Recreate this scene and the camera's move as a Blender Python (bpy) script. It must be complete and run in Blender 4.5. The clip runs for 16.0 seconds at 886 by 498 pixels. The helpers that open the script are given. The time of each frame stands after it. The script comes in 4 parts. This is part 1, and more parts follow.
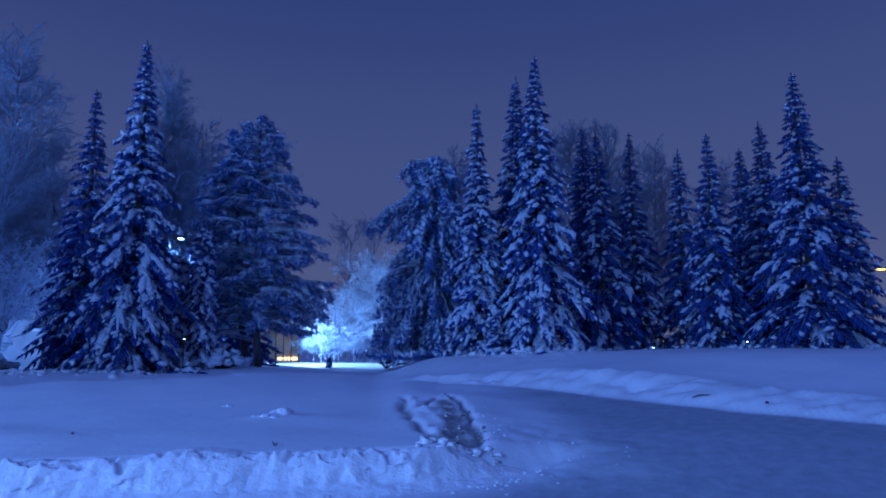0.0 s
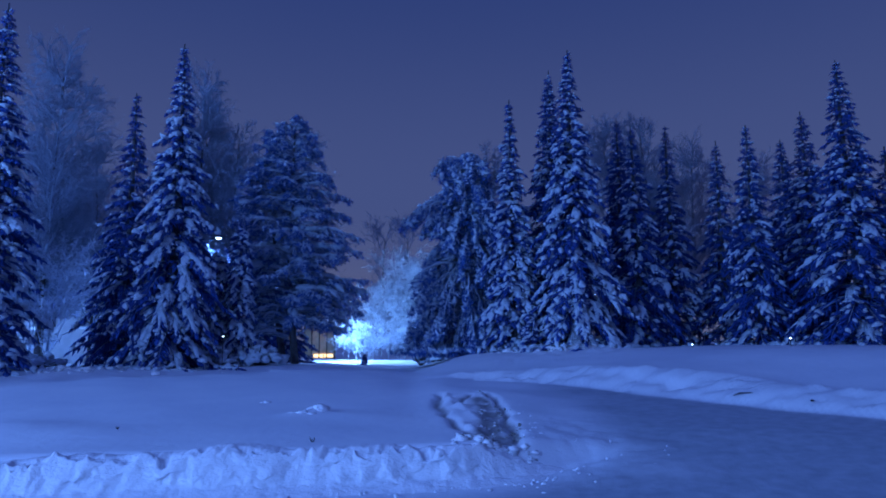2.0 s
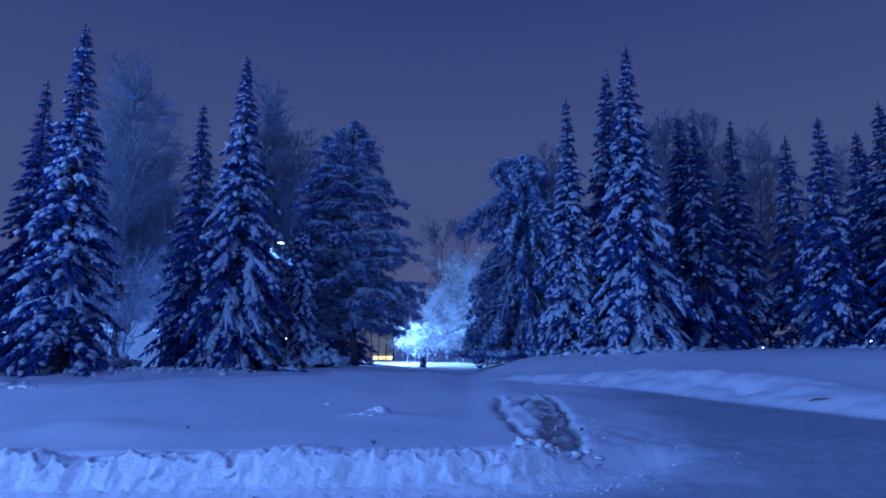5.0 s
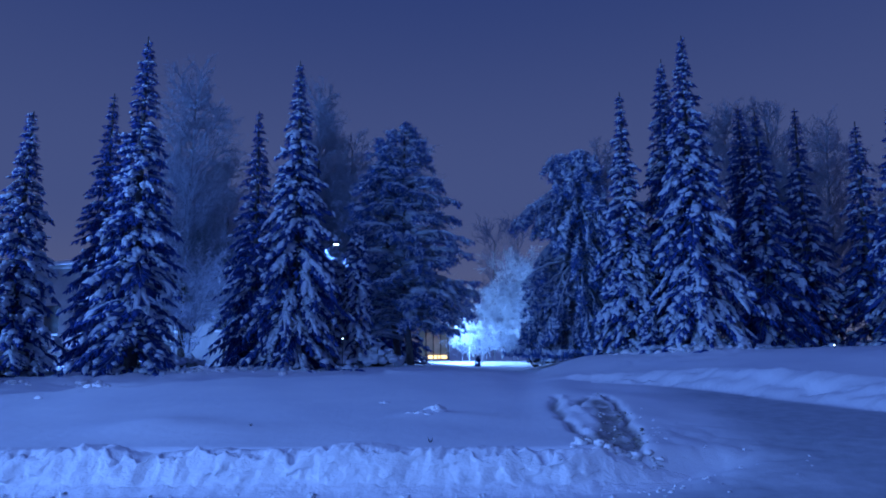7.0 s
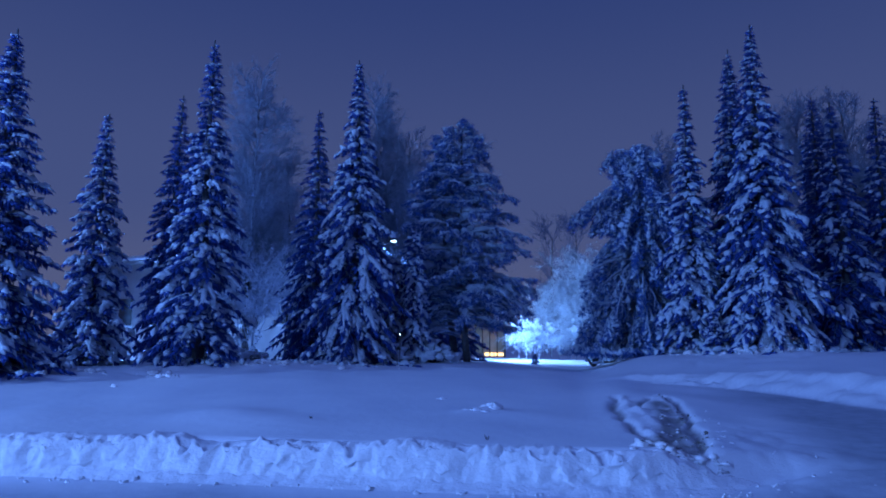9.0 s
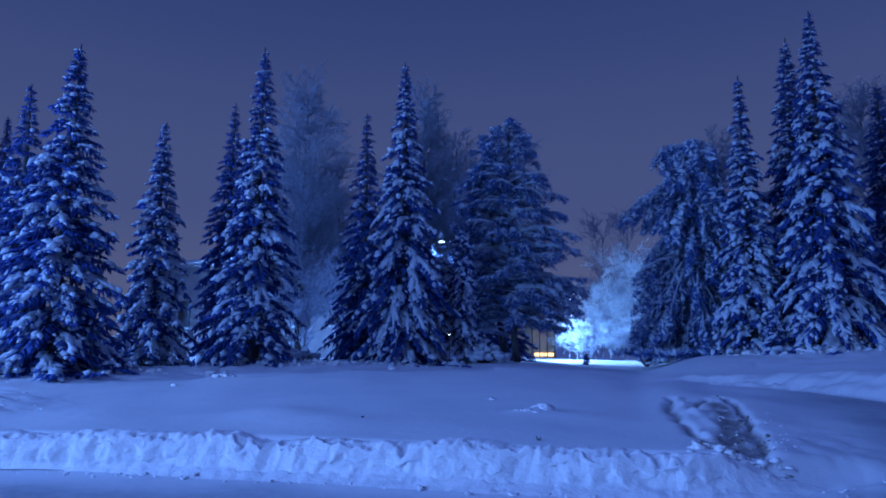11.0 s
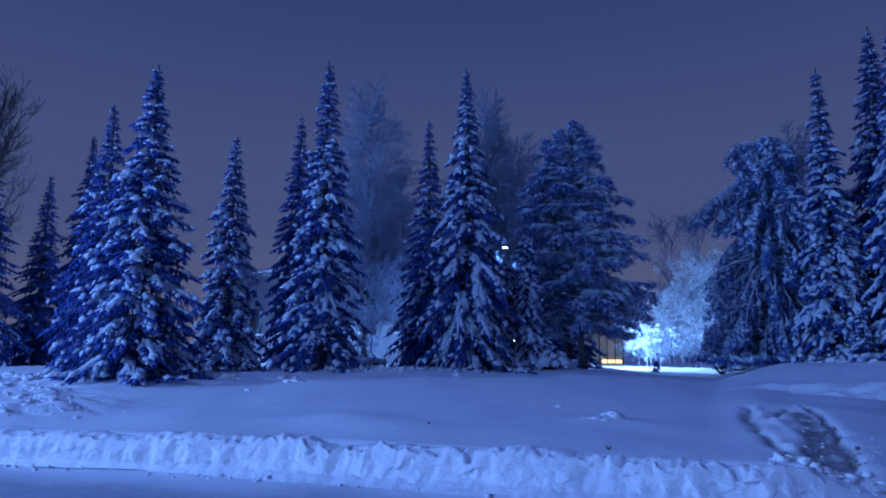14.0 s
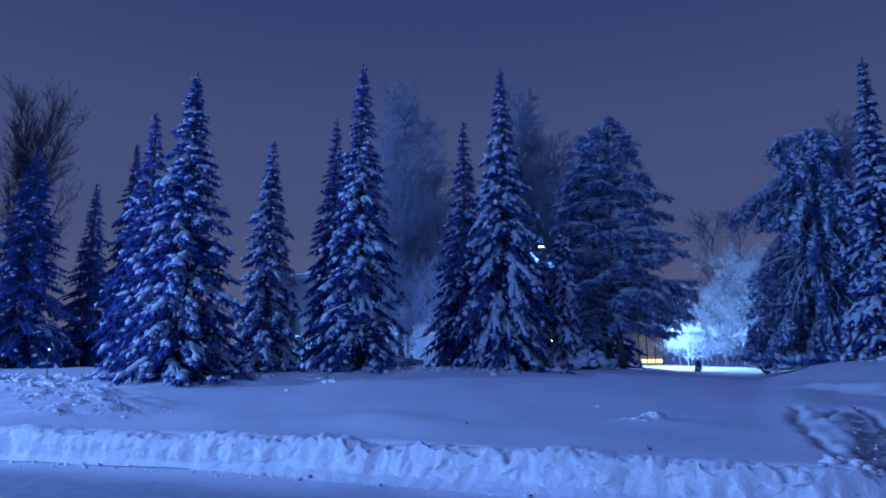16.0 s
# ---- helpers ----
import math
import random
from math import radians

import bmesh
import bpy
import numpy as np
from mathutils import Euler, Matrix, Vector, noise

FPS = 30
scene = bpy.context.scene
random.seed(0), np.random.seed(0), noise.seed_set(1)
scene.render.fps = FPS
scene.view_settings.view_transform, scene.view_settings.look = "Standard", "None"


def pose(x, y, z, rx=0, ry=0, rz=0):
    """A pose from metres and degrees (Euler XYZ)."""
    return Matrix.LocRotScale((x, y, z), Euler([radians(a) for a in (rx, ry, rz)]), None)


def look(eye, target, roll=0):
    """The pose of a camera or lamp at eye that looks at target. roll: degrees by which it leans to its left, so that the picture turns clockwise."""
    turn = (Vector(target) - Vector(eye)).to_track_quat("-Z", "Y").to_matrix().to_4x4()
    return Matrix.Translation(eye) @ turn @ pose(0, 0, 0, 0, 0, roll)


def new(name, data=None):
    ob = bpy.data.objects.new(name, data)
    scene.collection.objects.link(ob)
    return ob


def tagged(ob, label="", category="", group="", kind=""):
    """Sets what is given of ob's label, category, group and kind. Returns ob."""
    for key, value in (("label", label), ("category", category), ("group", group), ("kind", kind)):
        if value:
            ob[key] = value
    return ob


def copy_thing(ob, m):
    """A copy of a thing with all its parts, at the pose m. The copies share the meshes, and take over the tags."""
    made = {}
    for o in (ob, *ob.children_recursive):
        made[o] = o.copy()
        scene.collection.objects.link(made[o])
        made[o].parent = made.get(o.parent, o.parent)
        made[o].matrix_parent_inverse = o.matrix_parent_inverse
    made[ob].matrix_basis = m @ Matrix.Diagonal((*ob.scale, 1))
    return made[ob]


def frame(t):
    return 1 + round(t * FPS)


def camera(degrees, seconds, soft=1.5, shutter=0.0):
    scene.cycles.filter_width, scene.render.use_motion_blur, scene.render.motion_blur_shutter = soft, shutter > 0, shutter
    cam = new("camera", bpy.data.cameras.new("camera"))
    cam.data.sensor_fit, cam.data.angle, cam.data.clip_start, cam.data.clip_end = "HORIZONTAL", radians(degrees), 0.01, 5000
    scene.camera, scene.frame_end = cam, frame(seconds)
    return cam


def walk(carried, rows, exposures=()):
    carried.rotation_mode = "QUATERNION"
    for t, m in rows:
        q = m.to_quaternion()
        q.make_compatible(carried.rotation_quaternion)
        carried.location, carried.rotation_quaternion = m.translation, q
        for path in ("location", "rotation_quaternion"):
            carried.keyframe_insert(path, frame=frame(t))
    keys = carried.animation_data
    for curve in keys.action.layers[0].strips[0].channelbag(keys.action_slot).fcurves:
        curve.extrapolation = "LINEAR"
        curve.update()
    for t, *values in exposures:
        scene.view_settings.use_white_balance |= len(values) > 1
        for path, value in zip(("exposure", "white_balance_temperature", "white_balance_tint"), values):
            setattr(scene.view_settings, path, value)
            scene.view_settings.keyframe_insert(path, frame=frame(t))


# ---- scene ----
# ---------------------------------------------------------------- camera
cam = camera(69.8, 16.0, soft=1.8)
ROWS = [
    (0.0, 0.000, 0.000, 1.600, 98.50, 0.30, 0.04), (0.5, -0.003, 0.004, 1.601, 98.47, 0.38, 0.79), (1.0, -0.005, 0.009, 1.601, 98.38, 0.49, 1.53),
    (1.5, -0.008, 0.013, 1.602, 98.30, 0.44, 2.28), (2.0, -0.010, 0.017, 1.602, 98.25, 0.37, 3.07), (2.5, -0.013, 0.021, 1.602, 98.19, 0.25, 3.86),
    (3.0, -0.015, 0.025, 1.603, 98.20, 0.21, 4.65), (3.5, -0.018, 0.029, 1.603, 98.26, 0.26, 5.47), (4.0, -0.020, 0.033, 1.603, 98.37, 0.24, 6.31),
    (6.5, -0.033, 0.052, 1.603, 98.50, 0.53, 11.79), (7.0, -0.036, 0.055, 1.603, 98.45, 0.55, 13.10), (7.5, -0.038, 0.059, 1.602, 98.38, 0.22, 14.43),
    (8.0, -0.041, 0.062, 1.602, 98.30, -0.21, 15.61), (8.5, -0.043, 0.065, 1.602, 98.22, -0.49, 16.87), (9.0, -0.046, 0.069, 1.601, 98.19, -0.37, 18.13),
    (11.5, -0.058, 0.084, 1.598, 98.24, -0.26, 23.52), (12.0, -0.061, 0.087, 1.597, 98.35, -0.26, 24.50), (12.5, -0.063, 0.090, 1.596, 98.55, -0.29, 25.44),
    (13.0, -0.066, 0.092, 1.595, 98.61, -0.22, 26.37), (13.5, -0.068, 0.095, 1.594, 98.70, -0.23, 27.33), (14.0, -0.071, 0.097, 1.593, 98.74, -0.27, 28.27),
    (14.5, -0.073, 0.100, 1.592, 98.75, -0.23, 29.17), (15.0, -0.076, 0.102, 1.591, 98.77, -0.19, 29.97), (15.5, -0.079, 0.105, 1.589, 98.78, -0.10, 30.74),
    (16.0, -0.081, 0.107, 1.588, 98.76, 0.00, 31.53)]
walk(cam, [(t, pose(x, y, z, rx, ry, rz)) for t, x, y, z, rx, ry, rz in ROWS],
     [(0.0, 0.0, 6250, 9.5), (4.0, 0.0, 6350, 9), (8.0, 0.0, 6450, 8), (12.0, 0.0, 6650, 7), (16.0, 0.0, 7100, 6.5)])

# ---------------------------------------------------------------- night sky
world = bpy.data.worlds.new("night_sky")
scene.world = world
world.use_nodes = True
wn, wl = world.node_tree.nodes, world.node_tree.links
wn.clear()
w_out, w_bg = wn.new("ShaderNodeOutputWorld"), wn.new("ShaderNodeBackground")
w_co, w_sep, w_ramp = wn.new("ShaderNodeTexCoord"), wn.new("ShaderNodeSeparateXYZ"), wn.new("ShaderNodeValToRGB")
wl.new(w_co.outputs["Generated"], w_sep.inputs[0])
wl.new(w_sep.outputs["Z"], w_ramp.inputs[0])
wl.new(w_ramp.outputs[0], w_bg.inputs[0])
wl.new(w_bg.outputs[0], w_out.inputs[0])
w_ramp.color_ramp.interpolation = "EASE"
for at, rgb in ((0.0, (0.094, 0.108, 0.222)), (0.22, (0.057, 0.081, 0.222)), (0.60, (0.024, 0.045, 0.175))):
    stop = w_ramp.color_ramp.elements[0] if at == 0 else w_ramp.color_ramp.elements.new(at)
    stop.position, stop.color = at, (*rgb, 1)
# overhead sky brightened beyond the visible part, as blue fill for the shade
last = w_ramp.color_ramp.elements[-1]
last.position, last.color = 1.0, (0.070, 0.138, 0.630, 1)
w_bg.inputs[1].default_value = 1.0

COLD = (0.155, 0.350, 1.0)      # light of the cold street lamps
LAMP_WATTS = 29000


def bulb(name, at, watts, rgb, size=0.25, kind="POINT"):
    data = bpy.data.lights.new(name, kind)
    data.energy, data.color, data.shadow_soft_size = watts, rgb, size
    ob = new(name, data)
    ob.location = at
    return ob


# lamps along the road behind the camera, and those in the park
# the road lamps are unseen, set by the light; the second adds fill
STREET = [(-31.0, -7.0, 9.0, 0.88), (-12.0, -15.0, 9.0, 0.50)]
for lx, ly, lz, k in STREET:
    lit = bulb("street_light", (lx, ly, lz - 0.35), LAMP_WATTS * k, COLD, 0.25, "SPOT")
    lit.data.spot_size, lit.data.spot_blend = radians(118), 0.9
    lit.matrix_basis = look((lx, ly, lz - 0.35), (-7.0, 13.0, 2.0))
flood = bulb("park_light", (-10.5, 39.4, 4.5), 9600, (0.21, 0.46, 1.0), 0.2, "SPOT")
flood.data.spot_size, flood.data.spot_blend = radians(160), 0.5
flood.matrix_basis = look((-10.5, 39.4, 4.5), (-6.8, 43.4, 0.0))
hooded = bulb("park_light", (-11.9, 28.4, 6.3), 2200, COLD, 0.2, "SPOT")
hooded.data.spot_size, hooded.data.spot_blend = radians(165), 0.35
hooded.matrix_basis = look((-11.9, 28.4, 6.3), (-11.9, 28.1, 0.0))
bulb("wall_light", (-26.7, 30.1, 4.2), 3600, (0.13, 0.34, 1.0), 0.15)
bulb("sodium_light", (25.7, 37.0, 5.5), 380, (1.0, 0.40, 0.08), 0.2)


# ---------------------------------------------------------------- materials
def material(name):
    m = bpy.data.materials.new(name)
    m.use_nodes = True
    n = m.node_tree.nodes
    return m, n, m.node_tree.links, n["Principled BSDF"]


def noise_tex(n, l, scale, detail=4, rough=0.55, coords="Object"):
    co, tex = n.new("ShaderNodeTexCoord"), n.new("ShaderNodeTexNoise")
    tex.inputs["Scale"].default_value, tex.inputs["Detail"].default_value, tex.inputs["Roughness"].default_value = scale, detail, rough
    l.new(co.outputs[coords], tex.inputs["Vector"])
    return tex


def ramp(n, l, source, stops):
    r = n.new("ShaderNodeValToRGB")
    e = r.color_ramp.elements
    e[0].position, e[0].color = stops[0][0], (*stops[0][1], 1)
    e[1].position, e[1].color = stops[-1][0], (*stops[-1][1], 1)
    for at, rgb in stops[1:-1]:
        s = e.new(at)
        s.color = (*rgb, 1)
    l.new(source, r.inputs[0])
    return r


def bump(n, l, bsdf, sources, distance):
    prev = None
    for src, strength, d in zip(sources, distance[0], distance[1]):
        b = n.new("ShaderNodeBump")
        b.inputs["Strength"].default_value, b.inputs["Distance"].default_value = strength, d
        l.new(src, b.inputs["Height"])
        if prev:
            l.new(prev.outputs[0], b.inputs["Normal"])
        prev = b
    l.new(prev.outputs[0], bsdf.inputs["Normal"])


def surface(name, stops, scale, rough, fine=60, big_bump=0.02, fine_bump=0.004, strength=(0.6, 0.5), detail=5):
    m, n, l, b = material(name)
    a, c = noise_tex(n, l, scale, detail), noise_tex(n, l, fine, 3)
    l.new(ramp(n, l, a.outputs["Fac"], stops).outputs[0], b.inputs["Base Color"])
    b.inputs["Roughness"].default_value = rough
    bump(n, l, b, (a.outputs["Fac"], c.outputs["Fac"]), (strength, (big_bump, fine_bump)))
    return m


SNOW = surface("snow", [(0.25, (0.74, 0.78, 0.84)), (0.7, (0.86, 0.89, 0.92))], 0.9, 0.62, 45, 0.06, 0.006)
SNOW_ROUGH = surface("ploughed_snow", [(0.22, (0.50, 0.53, 0.58)), (0.40, (0.76, 0.79, 0.84)), (0.7, (0.86, 0.88, 0.92))], 6.5, 0.7, 26, 0.06, 0.02, (0.4, 0.35), 7)
# toned down and blued against snow: haze and dim light in its colour
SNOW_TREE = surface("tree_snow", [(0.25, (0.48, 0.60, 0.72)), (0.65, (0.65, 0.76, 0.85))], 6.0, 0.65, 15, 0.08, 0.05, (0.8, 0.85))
FROST = surface("hoarfrost", [(0.3, (0.42, 0.50, 0.64)), (0.7, (0.68, 0.75, 0.86))], 6.0, 0.7, 50, 0.02, 0.01)
# needles far bluer than real ones: the blue of shaded crowns in their colour
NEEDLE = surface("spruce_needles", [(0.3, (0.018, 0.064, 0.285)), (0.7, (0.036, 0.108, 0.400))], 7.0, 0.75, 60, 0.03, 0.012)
# paler again, making up for lamp light the pines miss
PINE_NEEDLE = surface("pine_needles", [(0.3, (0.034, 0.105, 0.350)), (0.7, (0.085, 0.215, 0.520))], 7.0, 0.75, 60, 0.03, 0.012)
BARK = surface("bark", [(0.3, (0.040, 0.042, 0.052)), (0.7, (0.095, 0.100, 0.120))], 9.0, 0.85, 40, 0.03, 0.01)
# on bough wood this pale blue stands in for light inside the crowns
TWIG = surface("frosted_lit_twigs", [(0.3, (0.20, 0.26, 0.37)), (0.7, (0.40, 0.48, 0.61))], 5.0, 0.8, 40)
DARK_TWIG = surface("dark_twigs", [(0.3, (0.040, 0.048, 0.062)), (0.7, (0.095, 0.110, 0.140))], 5.0, 0.8, 40)
EARTH = surface("bare_earth", [(0.3, (0.10, 0.092, 0.088)), (0.55, (0.24, 0.235, 0.235)), (0.75, (0.60, 0.62, 0.66))], 3.5, 0.85, 30, 0.08, 0.02, (0.8, 0.7), 7)


def ground_material():
    """Snow, with earth and dirty slush showing where the ruts cut down to it, and shade painted along the left rut."""
    m, n, l, b = material("field_snow")
    big, mid, fine = noise_tex(n, l, 0.5, 4), noise_tex(n, l, 5.0, 6), noise_tex(n, l, 40, 3)
    clean = ramp(n, l, big.outputs["Fac"], [(0.25, (0.66, 0.70, 0.77)), (0.7, (0.80, 0.83, 0.87))])
    soil = ramp(n, l, mid.outputs["Fac"], [(0.30, (0.15, 0.145, 0.15)), (0.52, (0.30, 0.30, 0.32)), (0.72, (0.62, 0.64, 0.68))])
    at = n.new("ShaderNodeAttribute")
    at.attribute_name = "dirt_shade"
    mul, sub = n.new("ShaderNodeMath"), n.new("ShaderNodeMath")
    mul.operation, sub.operation, mul.use_clamp = "MULTIPLY_ADD", "SUBTRACT", True
    l.new(at.outputs["Fac"], mul.inputs[0])
    mul.inputs[1].default_value = 2.2
    sub.inputs[1].default_value = 0.95
    l.new(mid.outputs["Fac"], sub.inputs[0])
    l.new(sub.outputs[0], mul.inputs[2])
    mix = n.new("ShaderNodeMix")
    mix.data_type = "RGBA"
    l.new(mul.outputs[0], mix.inputs["Factor"])
    pk, worn = n.new("ShaderNodeAttribute"), n.new("ShaderNodeMix")
    pk.attribute_name, worn.data_type = "packed_dim", "RGBA"
    grey = ramp(n, l, mid.outputs["Fac"], [(0.3, (0.30, 0.335, 0.39)), (0.7, (0.43, 0.47, 0.53))])
    l.new(pk.outputs["Fac"], worn.inputs["Factor"])
    l.new(clean.outputs[0], worn.inputs["A"])
    l.new(grey.outputs[0], worn.inputs["B"])
    fr, turned = n.new("ShaderNodeAttribute"), n.new("ShaderNodeMix")
    fr.attribute_name, turned.data_type = "fresh", "RGBA"
    l.new(fr.outputs["Fac"], turned.inputs["Factor"])
    l.new(worn.outputs["Result"], turned.inputs["A"])
    turned.inputs["B"].default_value = (0.67, 0.70, 0.75, 1)
    l.new(turned.outputs["Result"], mix.inputs["A"])
    l.new(soil.outputs[0], mix.inputs["B"])
    l.new(mix.outputs["Result"], b.inputs["Base Color"])
    b.inputs["Roughness"].default_value = 0.62
    bump(n, l, b, (mid.outputs["Fac"], fine.outputs["Fac"]), ((0.35, 0.35), (0.04, 0.006)))
    return m


GROUND = ground_material()
STEEL = surface("galvanised_steel", [(0.3, (0.24, 0.25, 0.27)), (0.7, (0.36, 0.37, 0.39))], 4.0, 0.45, 50, 0.002, 0.001)
FACADE = surface("painted_facade", [(0.3, (0.46, 0.48, 0.50)), (0.7, (0.60, 0.62, 0.64))], 1.2, 0.8, 30, 0.01, 0.004)
BROWN_WALL = surface("brown_boards", [(0.3, (0.30, 0.24, 0.19)), (0.7, (0.44, 0.36, 0.29))], 2.0, 0.75, 30, 0.01, 0.004)
DARK = surface("dark_paint", [(0.3, (0.02, 0.022, 0.028)), (0.7, (0.045, 0.05, 0.06))], 4.0, 0.5, 50, 0.004, 0.002)


def glow(name, rgb, strength):
    m, n, l, b = material(name)
    b.inputs["Base Color"].default_value = (*rgb, 1)
    b.inputs["Emission Color"].default_value = (*rgb, 1)
    b.inputs["Emission Strength"].default_value = strength
    return m


GLOW_COLD = glow("cold_lamp", (0.55, 0.80, 1.0), 6.0)
GLOW_WARM = glow("warm_window", (1.0, 0.66, 0.30), 2.2)
GLOW_SODIUM = glow("sodium_lamp", (1.0, 0.50, 0.12), 1.7)
GLOW_DIM = glow("cold_window", (0.45, 0.75, 1.0), 1.5)


# ---------------------------------------------------------------- mesh tools
def mesh_from(name, verts, tris, smooth=False, mats=()):
    me = bpy.data.meshes.new(name)
    verts, tris = np.asarray(verts, np.float32), np.asarray(tris, np.int32)
    k = tris.shape[1]
    me.vertices.add(len(verts))
    me.vertices.foreach_set("co", verts.ravel())
    me.loops.add(tris.size)
    me.loops.foreach_set("vertex_index", tris.ravel())
    me.polygons.add(len(tris))
    me.polygons.foreach_set("loop_start", np.arange(0, tris.size, k, dtype=np.int32))
    me.polygons.foreach_set("loop_total", np.full(len(tris), k, np.int32))
    if smooth:
        me.polygons.foreach_set("use_smooth", np.ones(len(tris), bool))
    for m in mats:
        me.materials.append(m)
    me.update(calc_edges=True)
    return me


def part(name, data, mat, parent=None, label="", smooth=True):
    """data: (verts, faces) or a bmesh. One mesh object under parent."""
    if isinstance(data, bmesh.types.BMesh):
        me = bpy.data.meshes.new(name)
        if smooth:
            for f in data.faces:
                f.smooth = True
        data.to_mesh(me)
        data.free()
        me.materials.append(mat)
    else:
        me = mesh_from(name, data[0], data[1], smooth, (mat,))
    ob = new(name, me)
    if parent:
        ob.parent = parent
    if label:
        tagged(ob, label)
    return ob


def empty(name, at, turn=0):
    ob = new(name)
    ob.matrix_basis = pose(*at, 0, 0, turn)
    return ob


class Soup:
    """Gathers many small pieces into one mesh."""

    def __init__(self):
        self.v, self.f, self.n = [], [], 0

    def add(self, verts, faces):
        self.v.append(np.asarray(verts, np.float64).reshape(-1, 3))
        self.f.append(np.asarray(faces, np.int64) + self.n)
        self.n += len(self.v[-1])

    def stamp(self, tv, tf, origin, ax, ay, az):
        """One copy of the piece (tv, tf) for each origin, with its own three axes."""
        origin = np.asarray(origin)
        if not len(origin):
            return
        v = origin[:, None] + tv[None, :, 0, None] * ax[:, None] + tv[None, :, 1, None] * ay[:, None] + tv[None, :, 2, None] * az[:, None]
        f = tf[None] + (np.arange(len(origin)) * len(tv))[:, None, None]
        self.add(v.reshape(-1, 3), f.reshape(-1, 3))

    def tubes(self, p, r, sides=8, flat=1.0, uneven=0.0, rng=None):
        """Closed tubes: p [n, k, 3] centre lines, r [n, k] radii; flat squeezes them in height."""
        p, r = np.asarray(p, float), np.asarray(r, float)
        n, k = r.shape
        if not n:
            return
        tan = np.gradient(p, axis=1)
        tan /= np.linalg.norm(tan, axis=2, keepdims=True) + 1e-9
        up = np.broadcast_to(np.array([0.02, 0.03, 1.0]), tan.shape)
        side = np.cross(tan, up)
        ln = np.linalg.norm(side, axis=2, keepdims=True)
        side = np.where(ln > 0.15, side / (ln + 1e-9), np.cross(tan, [1.0, 0, 0]))
        side /= np.linalg.norm(side, axis=2, keepdims=True) + 1e-9
        top = np.cross(side, tan)
        a = np.linspace(0, 2 * np.pi, sides, endpoint=False)
        r = r[:, :, None] * (1 + uneven * rng.uniform(-1, 1, (n, k, sides))) if uneven else np.repeat(r[:, :, None], sides, 2)
        ring = (np.cos(a)[:, None] * side[:, :, None] + flat * np.sin(a)[:, None] * top[:, :, None]) * r[..., None] + p[:, :, None]
        idx = np.arange(n * k * sides).reshape(n, k, sides)
        q = np.stack([idx[:, :-1], np.roll(idx, -1, 2)[:, :-1], np.roll(idx, -1, 2)[:, 1:], idx[:, 1:]], -1).reshape(-1, 4)
        self.add(ring.reshape(-1, 3), np.concatenate([q[:, :3], q[:, [0, 2, 3]]]))

    def mesh(self):
        return np.concatenate(self.v), np.concatenate(self.f)


def unit(a):
    return a / (np.linalg.norm(a, axis=-1, keepdims=True) + 1e-9)


# a pointed sprig along +x, and a lump of snow
SPRIG_V = np.array([(0, 0, 0), (0.38, 0.55, 0.15), (0.38, -0.55, 0.15), (0.40, 0, -0.6), (1, 0, -0.1)], float)
SPRIG_F = np.array([(0, 1, 2), (0, 2, 3), (0, 3, 1), (4, 2, 1), (4, 3, 2), (4, 1, 3)])
BLOB_V = np.array([(1, 0, 0), (0, 1, 0), (-1, 0, 0), (0, -1, 0), (0, 0, 1), (0, 0, -0.7)], float)
BLOB_F = np.array([(0, 1, 4), (1, 2, 4), (2, 3, 4), (3, 0, 4), (1, 0, 5), (2, 1, 5), (3, 2, 5), (0, 3, 5)])
# a tuft of needles: narrow blades round an axis
_b = [(math.cos(i * 2.4), math.sin(i * 2.4), -0.2 + 0.16 * i) for i in range(9)]
TUFT_V = np.array([c for x, y, z in _b for c in ((-0.10 * y, 0.10 * x, 0.05 * z), (0.10 * y, -0.10 * x, 0.05 * z + 0.1), (0.85 * x, 0.85 * y, z))], float)
TUFT_F = np.arange(27).reshape(9, 3)


def ball(rng, rough=0.18, seg=10, rings=7):
    """A lumpy ball of radius one."""
    v, f = [], []
    ph = rng.uniform(0, 6.28, 6)
    for i in range(rings + 1):
        t = math.pi * i / rings
        for j in range(seg):
            a = 2 * math.pi * j / seg
            d = np.array([math.sin(t) * math.cos(a), math.sin(t) * math.sin(a), math.cos(t)])
            k = 1 + rough * (math.sin(3 * d[0] + ph[0]) + math.sin(4 * d[1] + ph[1]) + math.sin(3.5 * d[2] + ph[2]) + 0.6 * math.sin(8 * d[0] + 5 * d[1] + ph[3])) / 2
            v.append(d * k)
    for i in range(rings):
        for j in range(seg):
            a, b = i * seg + j, i * seg + (j + 1) % seg
            f += [(a, b, b + seg), (a, b + seg, a + seg)]
    return np.array(v), np.array(f)


# ---------------------------------------------------------------- ground
def smooth01(t):
    t = np.clip(t, 0, 1)
    return t * t * (3 - 2 * t)


BANK_X = np.array([-60, -30, -20, -14, -10.3, -7.8, -6.2, -4.0, -2.5, -0.4, 0.5, 1.4, 60])
BANK_Y = np.array([-18, -4.6, 0.4, 3.2, 4.8, 5.7, 6.2, 6.7, 6.95, 7.4, 7.8, 8.3, 22])
STRIP_A = np.array([-4, 0, 4, 8, 10.5, 13, 16.5, 20, 25, 29, 34, 60])
STRIP_LOW = np.array([17.3, 16.9, 16.5, 15.3, 14.7, 14.1, 13.4, 12.7, 12.1, 11.8, 11.4, 11.2])
STRIP_HIGH = np.array([17.6, 17.5, 17.4, 16.5, 16.0, 15.5, 14.9, 14.2, 13.2, 12.8, 12.4, 12.2])
